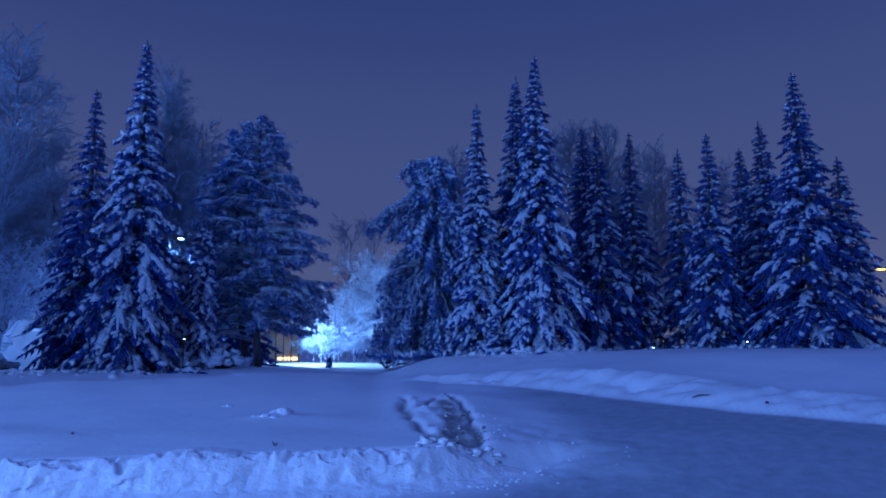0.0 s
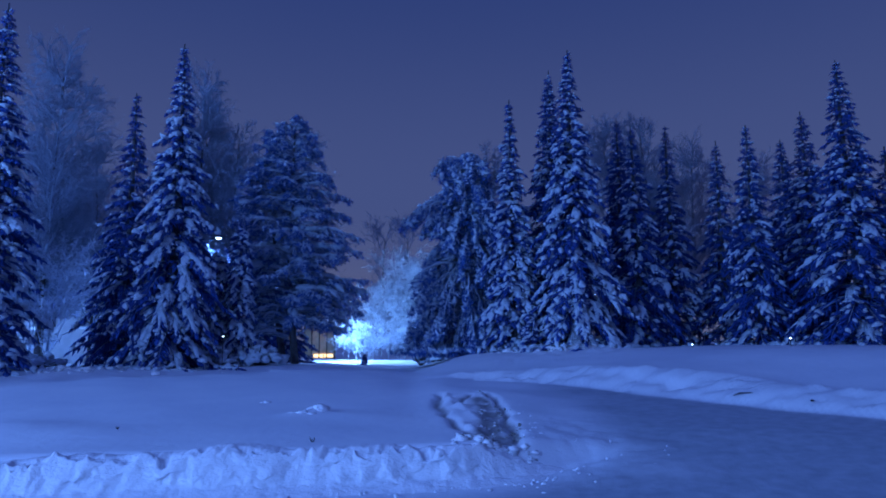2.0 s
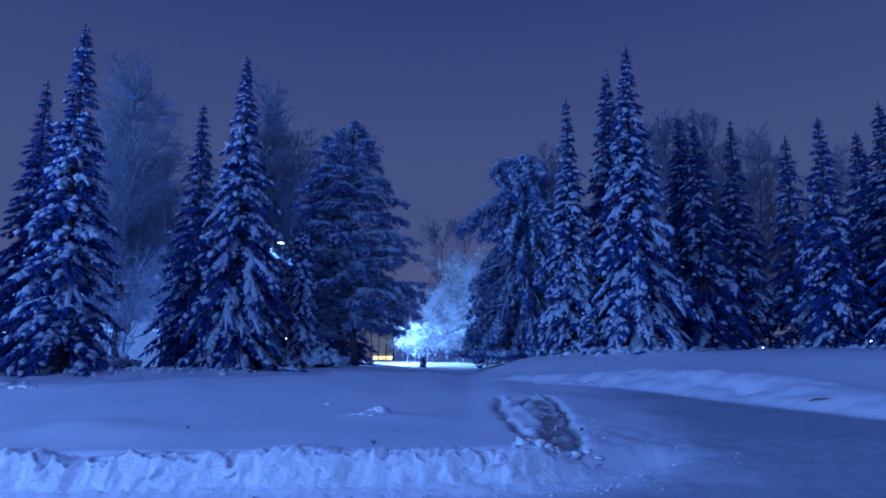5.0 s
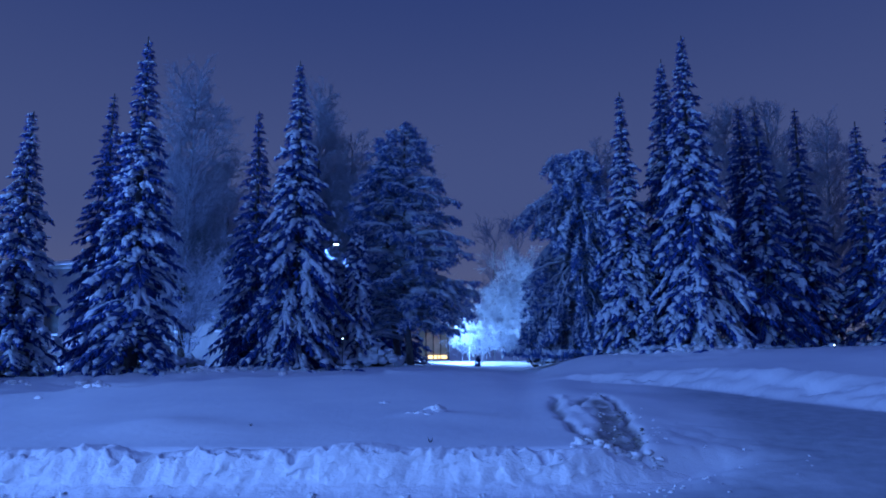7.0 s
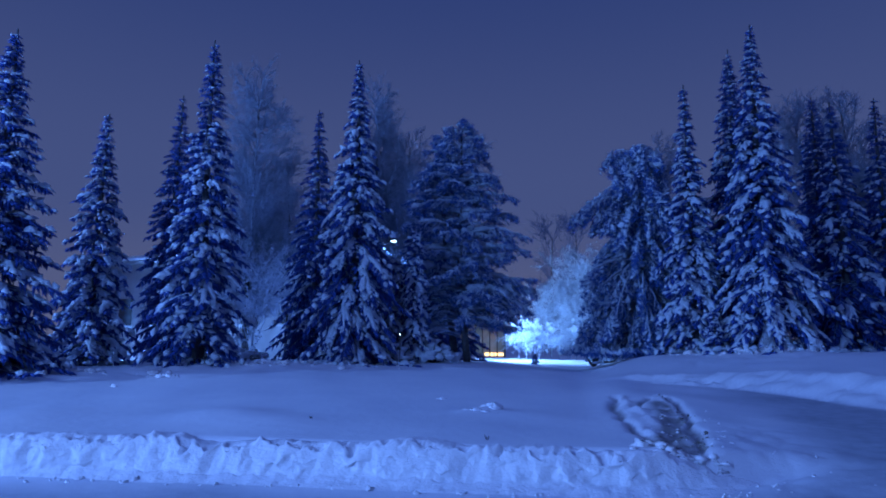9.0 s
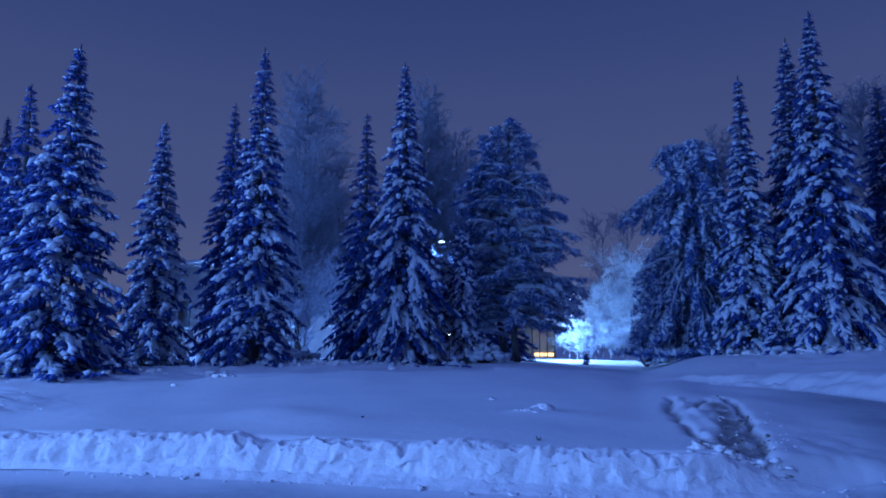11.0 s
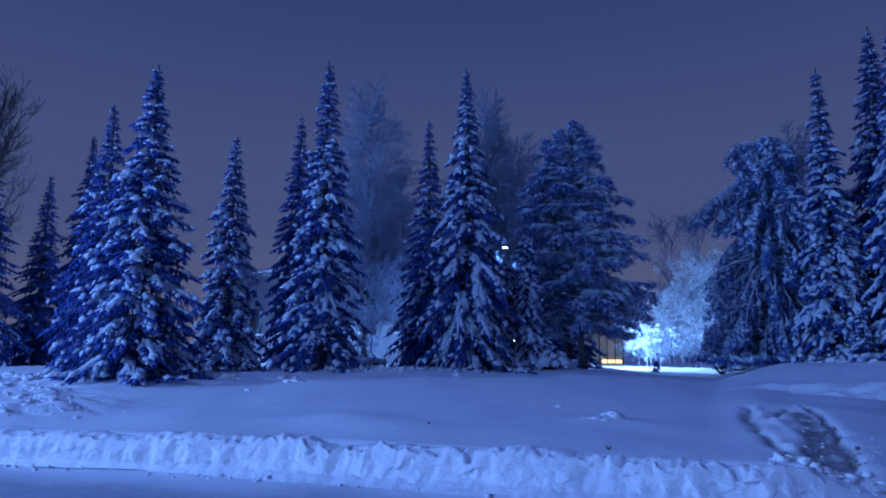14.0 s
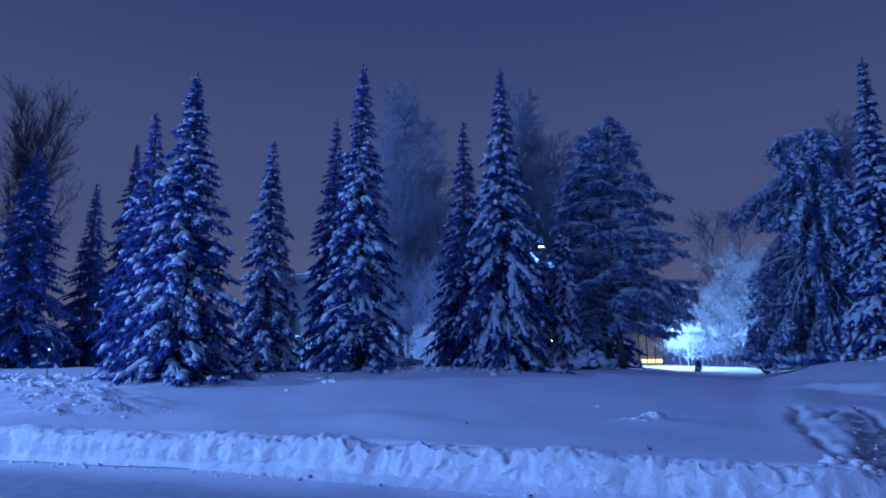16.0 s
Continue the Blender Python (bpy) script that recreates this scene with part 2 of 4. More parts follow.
STRIP_Z = np.array([0.62, 0.70, 0.82, 0.95, 0.99, 1.00, 0.99, 0.96, 0.80, 0.76, 0.74, 0.74])
CREST_A = np.array([-180, -70, -30, -15, -8, -5.0, -2.8, 0.2, 3.0, 12, 25, 45, 180])
CREST_Z = np.array([0.8, 0.80, 0.84, 0.80, 0.67, 0.50, 0.94, 1.20, 1.25, 1.34, 1.40, 1.40, 1.2])


def eased(a, at, values, width):
    """A line through the values with its corners rounded off."""
    return sum(np.interp(a + width * k, at, values) for k in (-1, -0.6, -0.3, 0, 0.3, 0.6, 1)) / 7


def waves(x, y, s):
    return (np.sin(x * 1.3 * s + 0.7) * np.sin(y * 1.1 * s + 1.9) + 0.6 * np.sin(x * 2.3 * s + y * 1.7 * s + 0.4) + 0.4 * np.sin(x * 3.9 * s - y * 3.1 * s + 2.2)) / 2


def vnoise(x, y, seed=0.0):
    """Smooth random field from -1 to 1 with lumps about one unit wide."""
    xi, yi = np.floor(x), np.floor(y)
    u, v = x - xi, y - yi
    u, v = u * u * (3 - 2 * u), v * v * (3 - 2 * v)

    def rnd(p, q):
        return (np.sin(p * 127.1 + q * 311.7 + seed * 17.3) * 43758.5453) % 1.0

    top = rnd(xi, yi) * (1 - u) + rnd(xi + 1, yi) * u
    low = rnd(xi, yi + 1) * (1 - u) + rnd(xi + 1, yi + 1) * u
    return (top * (1 - v) + low * v) * 2 - 1


def crumble(x, y, size, seed=0.0):
    """Three scales of lumps, the largest of that size."""
    return vnoise(x / size, y / size, seed) + 0.55 * vnoise(x / size * 2.3 + 7, y / size * 2.3, seed + 1) + 0.3 * vnoise(x / size * 5.1, y / size * 5.1 + 3, seed + 2)


def trace(x, y, points, width):
    """How near a point lies to a line of points on the plan."""
    d = np.full(np.shape(x), 1e9)
    for (ax, ay), (bx, by) in zip(points[:-1], points[1:]):
        dx, dy = bx - ax, (by - ay)
        u = np.clip(((x - ax) * dx + (y - ay) * dy) / (dx * dx + dy * dy), 0, 1)
        d = np.minimum(d, (x - ax - u * dx) ** 2 + ((y - ay - u * dy) * 0.6) ** 2)
    return np.exp(-d / width ** 2)


LEFT_RUT = [(-0.79, 13.2), (-0.73, 11.5), (-0.56, 10.6), (-0.31, 9.55), (-0.10, 8.4)]
RIGHT_RUT = [(-0.07, 13.2), (0.14, 12.7), (0.34, 11.2), (0.42, 9.9), (0.44, 8.5), (0.34, 8.1)]
SPOIL = [(0.05, 12.0), (0.16, 11.0), (0.23, 10.2), (0.18, 9.2), (0.04, 8.9), (0.28, 8.2)]
LEFT_RIDGES = ([(-0.76, 13.3), (-0.44, 11.4), (0.0, 10.0)], [(-0.45, 10.4), (-0.24, 9.8), (-0.06, 9.0)])
RIGHT_RIDGE = [(0.02, 12.7), (0.24, 11.5), (0.34, 10.0)]


def ruts(x, y):
    """Depth, and how far earth and painted shade darken them, of the wheel ruts that meet at the bank."""
    inside = (np.abs(x) < 2.2) & (y > 6.5) & (y < 15)
    if not np.any(inside):
        return np.zeros(np.shape(x)), np.zeros(np.shape(x))
    x, y = x + 0.05 * vnoise(x * 3.5, y * 2.5, 4), y + 0.10 * vnoise(x * 3.0, y * 3.0, 5)
    left, right, spoil = trace(x, y, LEFT_RUT, 0.085), trace(x, y, RIGHT_RUT, 0.075), trace(x, y, SPOIL, 0.19)
    notch = trace(x, y, [(-0.19, 12.6), (-0.33, 11.5)], 0.055)
    ridge = np.maximum(trace(x, y, LEFT_RIDGES[0], 0.06), trace(x, y, LEFT_RIDGES[1], 0.05))
    thin = trace(x, y, RIGHT_RIDGE, 0.035)
    near = np.maximum(np.maximum(left, right), np.maximum(spoil, ridge))
    bowl = trace(x, y, [(-0.5, 12.2), (0.0, 10.5), (0.15, 8.6)], 0.30)
    depth = 0.075 * left + 0.08 * right + 0.05 * spoil + 0.06 * notch + 0.035 * bowl - 0.035 * ridge - 0.045 * thin
    depth = depth + 0.035 * crumble(x, y, 0.30, 2) * np.clip(near + 0.5 * bowl, 0, 1)
    # the left rut's share puts the shade of its wall into the colour
    dirt_shade = np.maximum(np.maximum(0.64 * left, 0.72 * right), np.maximum(0.76 * spoil, 0.62 * notch)) + 0.26 * bowl
    return depth, np.maximum(dirt_shade - 0.42 * np.maximum(ridge, thin), 0)


def bank_line(u):
    """Foot of the bank, by its x."""
    return np.interp(u, BANK_X, BANK_Y)


def packed_dim(x, y):
    """Where wheels have pressed the snow, greyed further in place of dimmer light: the road, and the drive up to its
    far shoulder.
    """
    r, a = np.hypot(x, y), np.degrees(np.arctan2(x, y))
    low = np.interp(a, STRIP_A, STRIP_LOW)
    ragged = 0.5 * vnoise(x * 1.3, y * 1.3, 6)
    drive = smooth01((x - 0.6 + ragged) / 2.2) * smooth01((low + 0.15 - r + 0.4 * ragged) / 0.5) * smooth01((y + 2) / 6)
    return np.maximum(drive, smooth01((bank_line(x) - 0.15 - y + 0.5 * ragged) / 1.1))


def fresh(x, y):
    """Where the plough has turned up loose snow, its tone set to the strip's brightness: the shoulder of the drive."""
    r, a = np.hypot(x, y), np.degrees(np.arctan2(x, y))
    low, high = eased(a, STRIP_A, STRIP_LOW, 1.8), eased(a, STRIP_A, STRIP_HIGH, 1.8)
    w = (r - low) / (high - low)
    ragged = 0.9 * vnoise(x * 2.2, y * 2.2, 9) + 0.6 * vnoise(a * 0.5, r * 5, 10) + 0.5 * vnoise(x * 6, y * 6, 10)
    furrow = np.exp(-((w - np.interp(a, [6, 11, 15, 19, 22], [0.75, 0.62, 0.52, 0.42, 0.34]) + 0.04 * ragged) / 0.11) ** 2) * smooth01((a - 6) / 5) * smooth01((23 - a) / 3)
    return smooth01(w / 0.15 + 0.5 * ragged) * smooth01((1.05 - w) / 0.15 + 0.5 * ragged) * smooth01((a + 4) / 4) * smooth01((70 - a) / 10) * (y > 0) * (1 - 0.85 * furrow)


def ground_z(x, y):
    x, y = np.asarray(x, float), np.asarray(y, float)
    r, a = np.hypot(x, y), np.degrees(np.arctan2(x, y))
    n = (y - np.interp(x, BANK_X, BANK_Y)) * 0.95
    crest = eased(a, CREST_A, CREST_Z, 1.6)
    # the field behind the ploughed bank
    field = 0.40 + (crest - 0.40) * smooth01(n / 13.5 + 0.02) 
    field = field * smooth01((n - 0.05) / 0.35)
    # the cleared drive with the soft bank on its far side
    low, high = eased(a, STRIP_A, STRIP_LOW, 1.8), eased(a, STRIP_A, STRIP_HIGH, 1.8)
    drive = np.interp(np.minimum(r, low), [6.5, 8.4, 10.0, 12.0, 16.0, 18.0], [0.0, 0.17, 0.35, 0.44, 0.56, 0.62])
    step = eased(a, STRIP_A, STRIP_Z, 1.8)
    w = (r - low) / (high - low)
    ledge = 0.25 * smooth01(w / 0.2) + 0.75 * smooth01(w / 0.95)
    drive = drive + (step - drive) * ledge + (crest - step) * smooth01((r - high) / 5.0)
    # beside the drive the field stays low as far as the shoulder
    flat = 0.40 + 0.17 * smooth01(n / 9)
    flat = (flat + (step - flat) * ledge + (crest - step) * smooth01((r - high) / 5.0)) * smooth01((n - 0.05) / 0.35)
    beside = smooth01((a + 8) / 8) * smooth01((r - 10.5) / 4.5)
    field = field * (1 - beside) + flat * beside
    k = smooth01((x - 0.3 + 0.02 * (y - 8)) / 2.0)
    z = field * (1 - k) + drive * k
    z = np.where(n < 0, drive * k, z)
    # beyond the crest the land falls away, soonest at the gap between the trees
    gap = np.exp(-((a + 8.5) / 6.5) ** 2)
    far = 21.0 - 1.5 * gap
    fall = smooth01((r - far) / (40 - 26 * gap))
    z = z * (1 - fall) + (0.25 - gap * (0.35 - 0.46 * smooth01((56 - r) / 10))) * fall
    front = smooth01((n - 0.6) / 1.5) * smooth01((60 - r) / 20)
    z = z + front * (0.045 * waves(x, y, 0.35) + 0.012 * waves(x, y, 1.4))
    # soft swells and wheel ruts on the field
    for px, py, h, size in ((-2.6, 10.5, 0.08, 0.22), (-2.85, 10.25, 0.05, 0.3), (-2.0, 10.1, 0.05, 0.5), (-6.3, 8.3, 0.10, 0.7), (-5.0, 8.0, 0.07, 0.8), (-9.0, 7.4, 0.06, 0.9), (-11.8, 6.9, 0.14, 1.1), (-13.6, 7.3, 0.12, 1.3), (-14.9, 11.0, 0.14, 1.8)):
        z = z + h * np.exp(-((x - px) ** 2 + (y - py) ** 2) / size ** 2)
    # a rough shoulder on the far side of the drive
    rough = smooth01(w / 0.12 + 0.5 * vnoise(x * 3, y * 3, 9)) * smooth01((1.05 - w) / 0.15 + 0.5 * vnoise(x * 3, y * 3, 10)) * smooth01((a + 4) / 3)
    along = crumble(a * 0.16, r * 2.0, 1.0, 5)
    z = z + rough * (0.065 * along + 0.015 * crumble(x, y, 0.55, 6) + 0.034 * crumble(x, y, 0.26, 8) + 0.040 * crumble(a * 0.45, r * 6.0, 1.0, 11) - 0.05 * np.exp(-((w - 0.45 - 0.15 * vnoise(a * 0.3, r * 0.3, 3)) / 0.10) ** 2) * smooth01((24 - a) / 6))
    # trodden and crumbly places
    for px, py, h, w2, s in ((1.5, 8.8, 0.022, 1.3, 0.22), (-11.8, 7.0, 0.085, 1.3, 0.30), (-14.2, 7.5, 0.085, 1.6, 0.30), (-17.5, 8.6, 0.07, 2.2, 0.35), (-13.0, 13.4, 0.05, 1.6, 0.30), (-12.0, 16.0, 0.06, 2.0, 0.35), (-17.0, 10.5, 0.06, 2.6, 0.35), (3.0, 20.4, 0.08, 1.8, 0.5), (-9.3, 17.8, 0.06, 1.8, 0.4)):
        z = z + h * np.exp(-((x - px) ** 2 + (y - py) ** 2) / w2 ** 2) * (0.4 + crumble(x, y, s, px))
    return z - ruts(x, y)[0]


def graded(stops):
    """Coordinates with a step that changes from stretch to stretch."""
    out = []
    for a, b, s in stops:
        out += list(np.arange(a, b - 1e-6, s))
    return np.array(out + [stops[-1][1]])


def build_ground():
    gx = graded([(-900, -100, 100), (-100, -40, 6), (-40, -22, 0.8), (-22, -13, 0.24), (-13, -1.6, 0.14), (-1.6, 1.6, 0.05), (1.6, 12, 0.085), (12, 16, 0.16), (16, 40, 0.8), (40, 100, 6), (100, 900, 100)])
    gy = graded([(-900, -100, 100), (-100, -20, 8), (-20, 2, 1.0), (2, 7, 0.12), (7, 14, 0.075), (14, 18, 0.085), (18, 24, 0.2), (24, 60, 0.7), (60, 120, 6), (120, 1200, 120)])
    X, Y = np.meshgrid(gx, gy)
    Z = ground_z(X, Y)
    v = np.stack([X, Y, Z], -1).reshape(-1, 3)
    i = np.arange(X.size).reshape(X.shape)
    q = np.stack([i[:-1, :-1], i[:-1, 1:], i[1:, 1:], i[1:, :-1]], -1).reshape(-1, 4)
    me = mesh_from("ground", v, q, True, (GROUND,))
    worn = me.attributes.new("packed_dim", "FLOAT", "POINT")
    worn.data.foreach_set("value", packed_dim(X, Y).ravel().astype(np.float32))
    loose = me.attributes.new("fresh", "FLOAT", "POINT")
    loose.data.foreach_set("value", fresh(X, Y).ravel().astype(np.float32))
    dirt_shade = me.attributes.new("dirt_shade", "FLOAT", "POINT")
    dirt_shade.data.foreach_set("value", ruts(X, Y)[1].ravel().astype(np.float32))
    return tagged(new("ground", me), "smooth deep snow covering field, drive and road", "snow ground", kind="structure")


ground = build_ground()


def on_ground(x, y, sink=0.0):
    return (x, y, float(ground_z(x, y)) - sink)


# ---------------------------------------------------------------- ploughed bank along the road
def fbm(x, y, z, octaves=4):
    s, k, out = 1.0, 1.0, np.zeros(len(x))
    for _ in range(octaves):
        out += k * np.array([noise.noise((a * s, b * s, c * s)) for a, b, c in zip(x, y, z)])
        s, k = s * 2.1, k * 0.55
    return out


def build_bank():
    u = graded([(-21, -12.5, 0.14), (-12.5, 1.9, 0.029)])
    v = np.linspace(0, 1, 60)
    U, V = np.meshgrid(u, v, indexing="ij")
    fade = smooth01((1.25 - U) / 1.7) * 0.88 + 0.12 * smooth01((1.75 - U) / 0.8)
    # foot, steep cut face, rounded top, back
    out = np.interp(V, [0, 0.10, 0.22, 0.62, 0.76, 1.0], [-0.34, -0.16, -0.04, 0.12, 0.24, 0.95])
    sharp = smooth01((-5.5 - U) / 2)
    out = out + sharp * np.interp(V, [0, 0.10, 0.22, 0.45], [0.28, 0.16, 0.08, 0])
    up = np.interp(V, [0, 0.10, 0.22, 0.62, 0.76, 1.0], [-0.03, 0.03, 0.09, 0.40, 0.445, 0.37])
    height = 0.96 + 0.05 * np.sin(U * 1.7) + 0.05 * np.sin(U * 4.3 + 1)
    X, Y = U - 0.15 * out, bank_line(U) + out
    Z = up * height * fade
    n1 = fbm(X.ravel() * 1.6, Y.ravel() * 1.6, Z.ravel() * 1.6 + 3, 2).reshape(X.shape)
    n2 = fbm(X.ravel() * 5.0, Y.ravel() * 5.0, Z.ravel() * 5.0, 4).reshape(X.shape)
    face = np.exp(-((V - 0.42) / 0.30) ** 2)
    edge = smooth01(V / 0.08) * smooth01((1 - V) / 0.2)
    n3 = np.maximum(0, fbm(X.ravel() * 6.5 + 9, Y.ravel() * 6.5, Z.ravel() * 7.0, 3).reshape(X.shape) - 0.22)
    ribs = fbm(X.ravel() * 7.0, Y.ravel() * 2.0, Z.ravel() * 1.6 + 5, 3).reshape(X.shape)
    brow = np.exp(-((V - 0.66) / 0.10) ** 2)
    calm = 0.40 + 0.60 * smooth01((U + 9.5) / 3.5)
    n4 = fbm(X.ravel() * 17.0, Y.ravel() * 17.0, Z.ravel() * 17.0 + 2, 2).reshape(X.shape)
    crack = np.maximum(0, fbm(X.ravel() * 9.0 + 4, Y.ravel() * 3.0, Z.ravel() * 3.0, 2).reshape(X.shape) - 0.25)
    Y = Y + edge * fade * (0.05 * n1 + 0.03 * ribs * face + calm * (0.050 * n2 * face + 0.025 * n3 * face + 0.016 * n4 * face))
    Z = Z + edge * fade * (0.03 * n1 + 0.035 * ribs * brow + calm * (0.055 * n2 * (0.12 + 0.88 * face) + 0.05 * n2 * brow + 0.016 * n4 * (face + brow) - 0.16 * crack * brow))
    verts = np.stack([X, Y, Z], -1).reshape(-1, 3)
    i = np.arange(X.size).reshape(X.shape)
    q = np.stack([i[:-1, :-1], i[1:, :-1], i[1:, 1:], i[:-1, 1:]], -1).reshape(-1, 4)
    return tagged(new("snow_bank", mesh_from("snow_bank", verts, q, True, (SNOW_ROUGH,))), "ploughed snow bank with a crumbly cut face along the road", "snow bank", kind="structure")


build_bank()


def chunks(name, label, seed, places, kind="stuff", mat=SNOW_ROUGH, category="snow clods", rough=0.7, sunk=-0.05):
    """Loose lumps of snow lying about: places are (x, y, spread x, spread y, count, smallest, largest)."""
    rng, soup = np.random.default_rng(seed), Soup()
    for cx, cy, sx, sy, count, lo, hi in places:
        for _ in range(count):
            tv, tf = ball(rng, rough, 7 if rough > 0.5 else 14, 5 if rough > 0.5 else 9)
            s = lo * (hi / lo) ** (rng.random() ** 2)
            x, y = cx + sx * rng.normal() * 0.5, cy + sy * rng.normal() * 0.5
            z = max(float(ground_z(x, y)), 0.0)
            soup.add(tv * s * np.array([1, rng.uniform(0.7, 1.1), rng.uniform(0.4, 0.7)]) + (x, y, z - s * sunk), tf)
    return tagged(part(name, soup.mesh(), mat), label, category, kind=kind)


FOOT = [(x, float(bank_line(x)) - 0.22, 0.35, 0.14, 5, 0.015, 0.05) for x in np.arange(-11.5, 1.3, 0.45)]
chunks("snow_clods", "small clods of snow fallen along the foot of the bank", 3, FOOT)
chunks("rut_clods", "broken lumps of snow at the end of the ruts", 5, [(0.35, 8.0, 0.5, 0.25, 34, 0.03, 0.10), (0.55, 7.6, 0.8, 0.35, 20, 0.015, 0.04), (1.2, 8.3, 1.4, 0.8, 16, 0.010, 0.022)])
chunks("earth_clods", "grey clods of earth and dirty ice turned up in the ruts", 6, [(0.36, 8.8, 0.30, 0.6, 26, 0.015, 0.035), (0.36, 10.6, 0.12, 1.2, 18, 0.012, 0.035), (0.05, 12.8, 0.1, 0.3, 8, 0.012, 0.03)], mat=EARTH, category="earth clods")
chunks("rut_edge_clods", "crumbs of snow along the edges of the ruts", 8, [(0.62, 9.8, 0.2, 1.6, 12, 0.010, 0.024), (0.05, 10.0, 0.25, 1.2, 16, 0.010, 0.035), (0.1, 8.05, 0.5, 0.18, 26, 0.05, 0.12), (0.42, 8.05, 0.12, 0.10, 6, 0.05, 0.09)])
chunks("field_lump", "low lump of crusted snow standing out of the smooth field", 12, [(-2.62, 10.5, 0.14, 0.10, 8, 0.09, 0.17), (-2.80, 10.2, 0.20, 0.15, 5, 0.10, 0.18), (-3.9, 11.7, 0.16, 0.08, 6, 0.06, 0.11)], mat=SNOW, rough=0.35, sunk=0.45)
chunks("rubble_snow", "rough heap of clods thrown up on the field", 7, [(-11.8, 6.9, 1.3, 0.8, 110, 0.03, 0.085), (-13.5, 7.4, 1.7, 1.0, 120, 0.03, 0.09), (-16.5, 8.2, 3.0, 1.2, 110, 0.035, 0.11)], rough=0.45, sunk=0.25)
chunks("tree_foot_snow", "lumpy snow fallen from the trees along their feet", 9,
       [(-11.4, 13.0, 0.9, 0.4, 16, 0.04, 0.15), (-13.6, 12.6, 1.0, 0.5, 20, 0.04, 0.13), (-12.0, 16.4, 2.6, 0.8, 90, 0.04, 0.15), (-16.0, 11.4, 2.8, 0.8, 110, 0.04, 0.15),
        (-9.4, 17.9, 2.0, 0.5, 60, 0.04, 0.14), (-19.0, 9.5, 3.5, 1.2, 120, 0.05, 0.16), (3.3, 20.6, 1.4, 0.5, 50, 0.06, 0.2), (1.5, 21.8, 1.2, 0.4, 34, 0.06, 0.18)])


# ---------------------------------------------------------------- spruces
def spruce(name, x, y, top, radius, seed, droop=0.45, load=1.0, power=0.85, fine=1.0, label="", group="spruces at the edge of the field", skirt=0.0):
    """A snow-laden spruce. droop: fall of a bough by its length; load: snow; power: shape of the cone; fine: how many boughs."""
    rng = np.random.default_rng(seed)
    base = on_ground(x, y, 0.05)
    H = top - base[2] + 0.12
    tree = empty(name, base)
    tagged(tree, label, "spruce", group)

    # trunk
    k = 10
    tz = np.linspace(0, 1, k)
    line = np.stack([0.03 * np.sin(tz * 5 + seed), 0.03 * np.cos(tz * 4 + seed), tz * H], -1)
    s = Soup()
    s.tubes(line[None], (0.02 + 0.016 * H * (1 - tz) ** 0.9)[None], 8)
    part("trunk", s.mesh(), BARK, tree)

    # boughs in rough whorls
    zs, z = [], 0.22 + skirt
    while z < H * 0.985:
        q = 1 - z / H
        zs.append(z)
        z += (0.13 + 0.27 * q) / fine * rng.uniform(0.8, 1.2)
    zb, ab = [], []
    for z in zs:
        q = 1 - z / H
        nb = int(round((4.2 + 4.0 * q) * fine ** 0.5))
        a0 = rng.uniform(0, 6.28)
        for j in range(nb):
            zb.append(z + rng.uniform(-0.10, 0.10))
            ab.append(a0 + 6.2832 * j / nb + rng.uniform(-0.25, 0.25))
    zb, ab = np.array(zb), np.array(ab)
    q = np.clip(1 - zb / H, 0.008, 1)
    L = radius * q ** power * rng.uniform(0.62, 1.10, len(zb)) * (1 - 0.30 * np.exp(-zb / 0.5)) * (1 - 0.35 * np.exp(-q / 0.05)) + 0.03
    big = rng.random(len(zb)) < 0.10
    L = np.where(big, L * 1.22, L)
    d = droop * (0.25 + 0.85 * q ** 0.7) * rng.uniform(0.75, 1.25, len(zb))
    n = len(zb)
    t = np.linspace(0, 1, 9)
    rad = np.stack([np.cos(ab), np.sin(ab), np.zeros(n)], -1)
    sway = rng.uniform(-0.18, 0.18, n)
    tang = np.stack([-np.sin(ab), np.cos(ab), np.zeros(n)], -1)
    rise = 0.30 * (1 - q) + 0.10
    prof = rise[:, None] * t - (d + rise * 0.8)[:, None] * t ** 1.7 + 0.10 * d[:, None] * t ** 5
    P = rad[:, None] * (L[:, None] * t * (1 - 0.12 * d[:, None] * t))[..., None] + tang[:, None] * (L[:, None] * sway[:, None] * t ** 2)[..., None]
    P[..., 2] += zb[:, None] + L[:, None] * prof
    P[..., 2] = np.maximum(P[..., 2], 0.06)
    tan = unit(np.gradient(P, axis=1))

    wood, green, snow = Soup(), Soup(), Soup()
    wood.tubes(P[:, ::2], (0.012 + 0.012 * L)[:, None] * (1.05 - t[::2]), 3)

    # sprigs: to both sides of every bough, and hanging below it
    m = np.maximum(5, (L * 13.0 * fine ** 0.3 + 3.5).astype(int))
    bi = np.repeat(np.arange(n), m)
    order = np.concatenate([np.arange(c) for c in m])
    u = np.clip((order + rng.random(len(bi))) / m[bi] * 0.86 + 0.16, 0, 1)
    fi = u * 8
    i0 = np.minimum(fi.astype(int), 7)
    w = (fi - i0)[:, None]
    O = P[bi, i0] * (1 - w) + P[bi, i0 + 1] * w
    T = unit(tan[bi, i0])
    S = unit(np.cross(T, [0, 0, 1.0]))
    side = np.where(order % 2 == 0, 1.0, -1.0) * rng.uniform(0.55, 1.25, len(bi))
    ln = (0.09 + 0.36 * L[bi] * (1.15 - u)) * rng.uniform(0.75, 1.25, len(bi)) + 0.05
    ln = np.minimum(ln, 0.62)
    hang = rng.uniform(0.05, 0.55, len(bi)) * (0.5 + droop)
    tip = u > 0.95
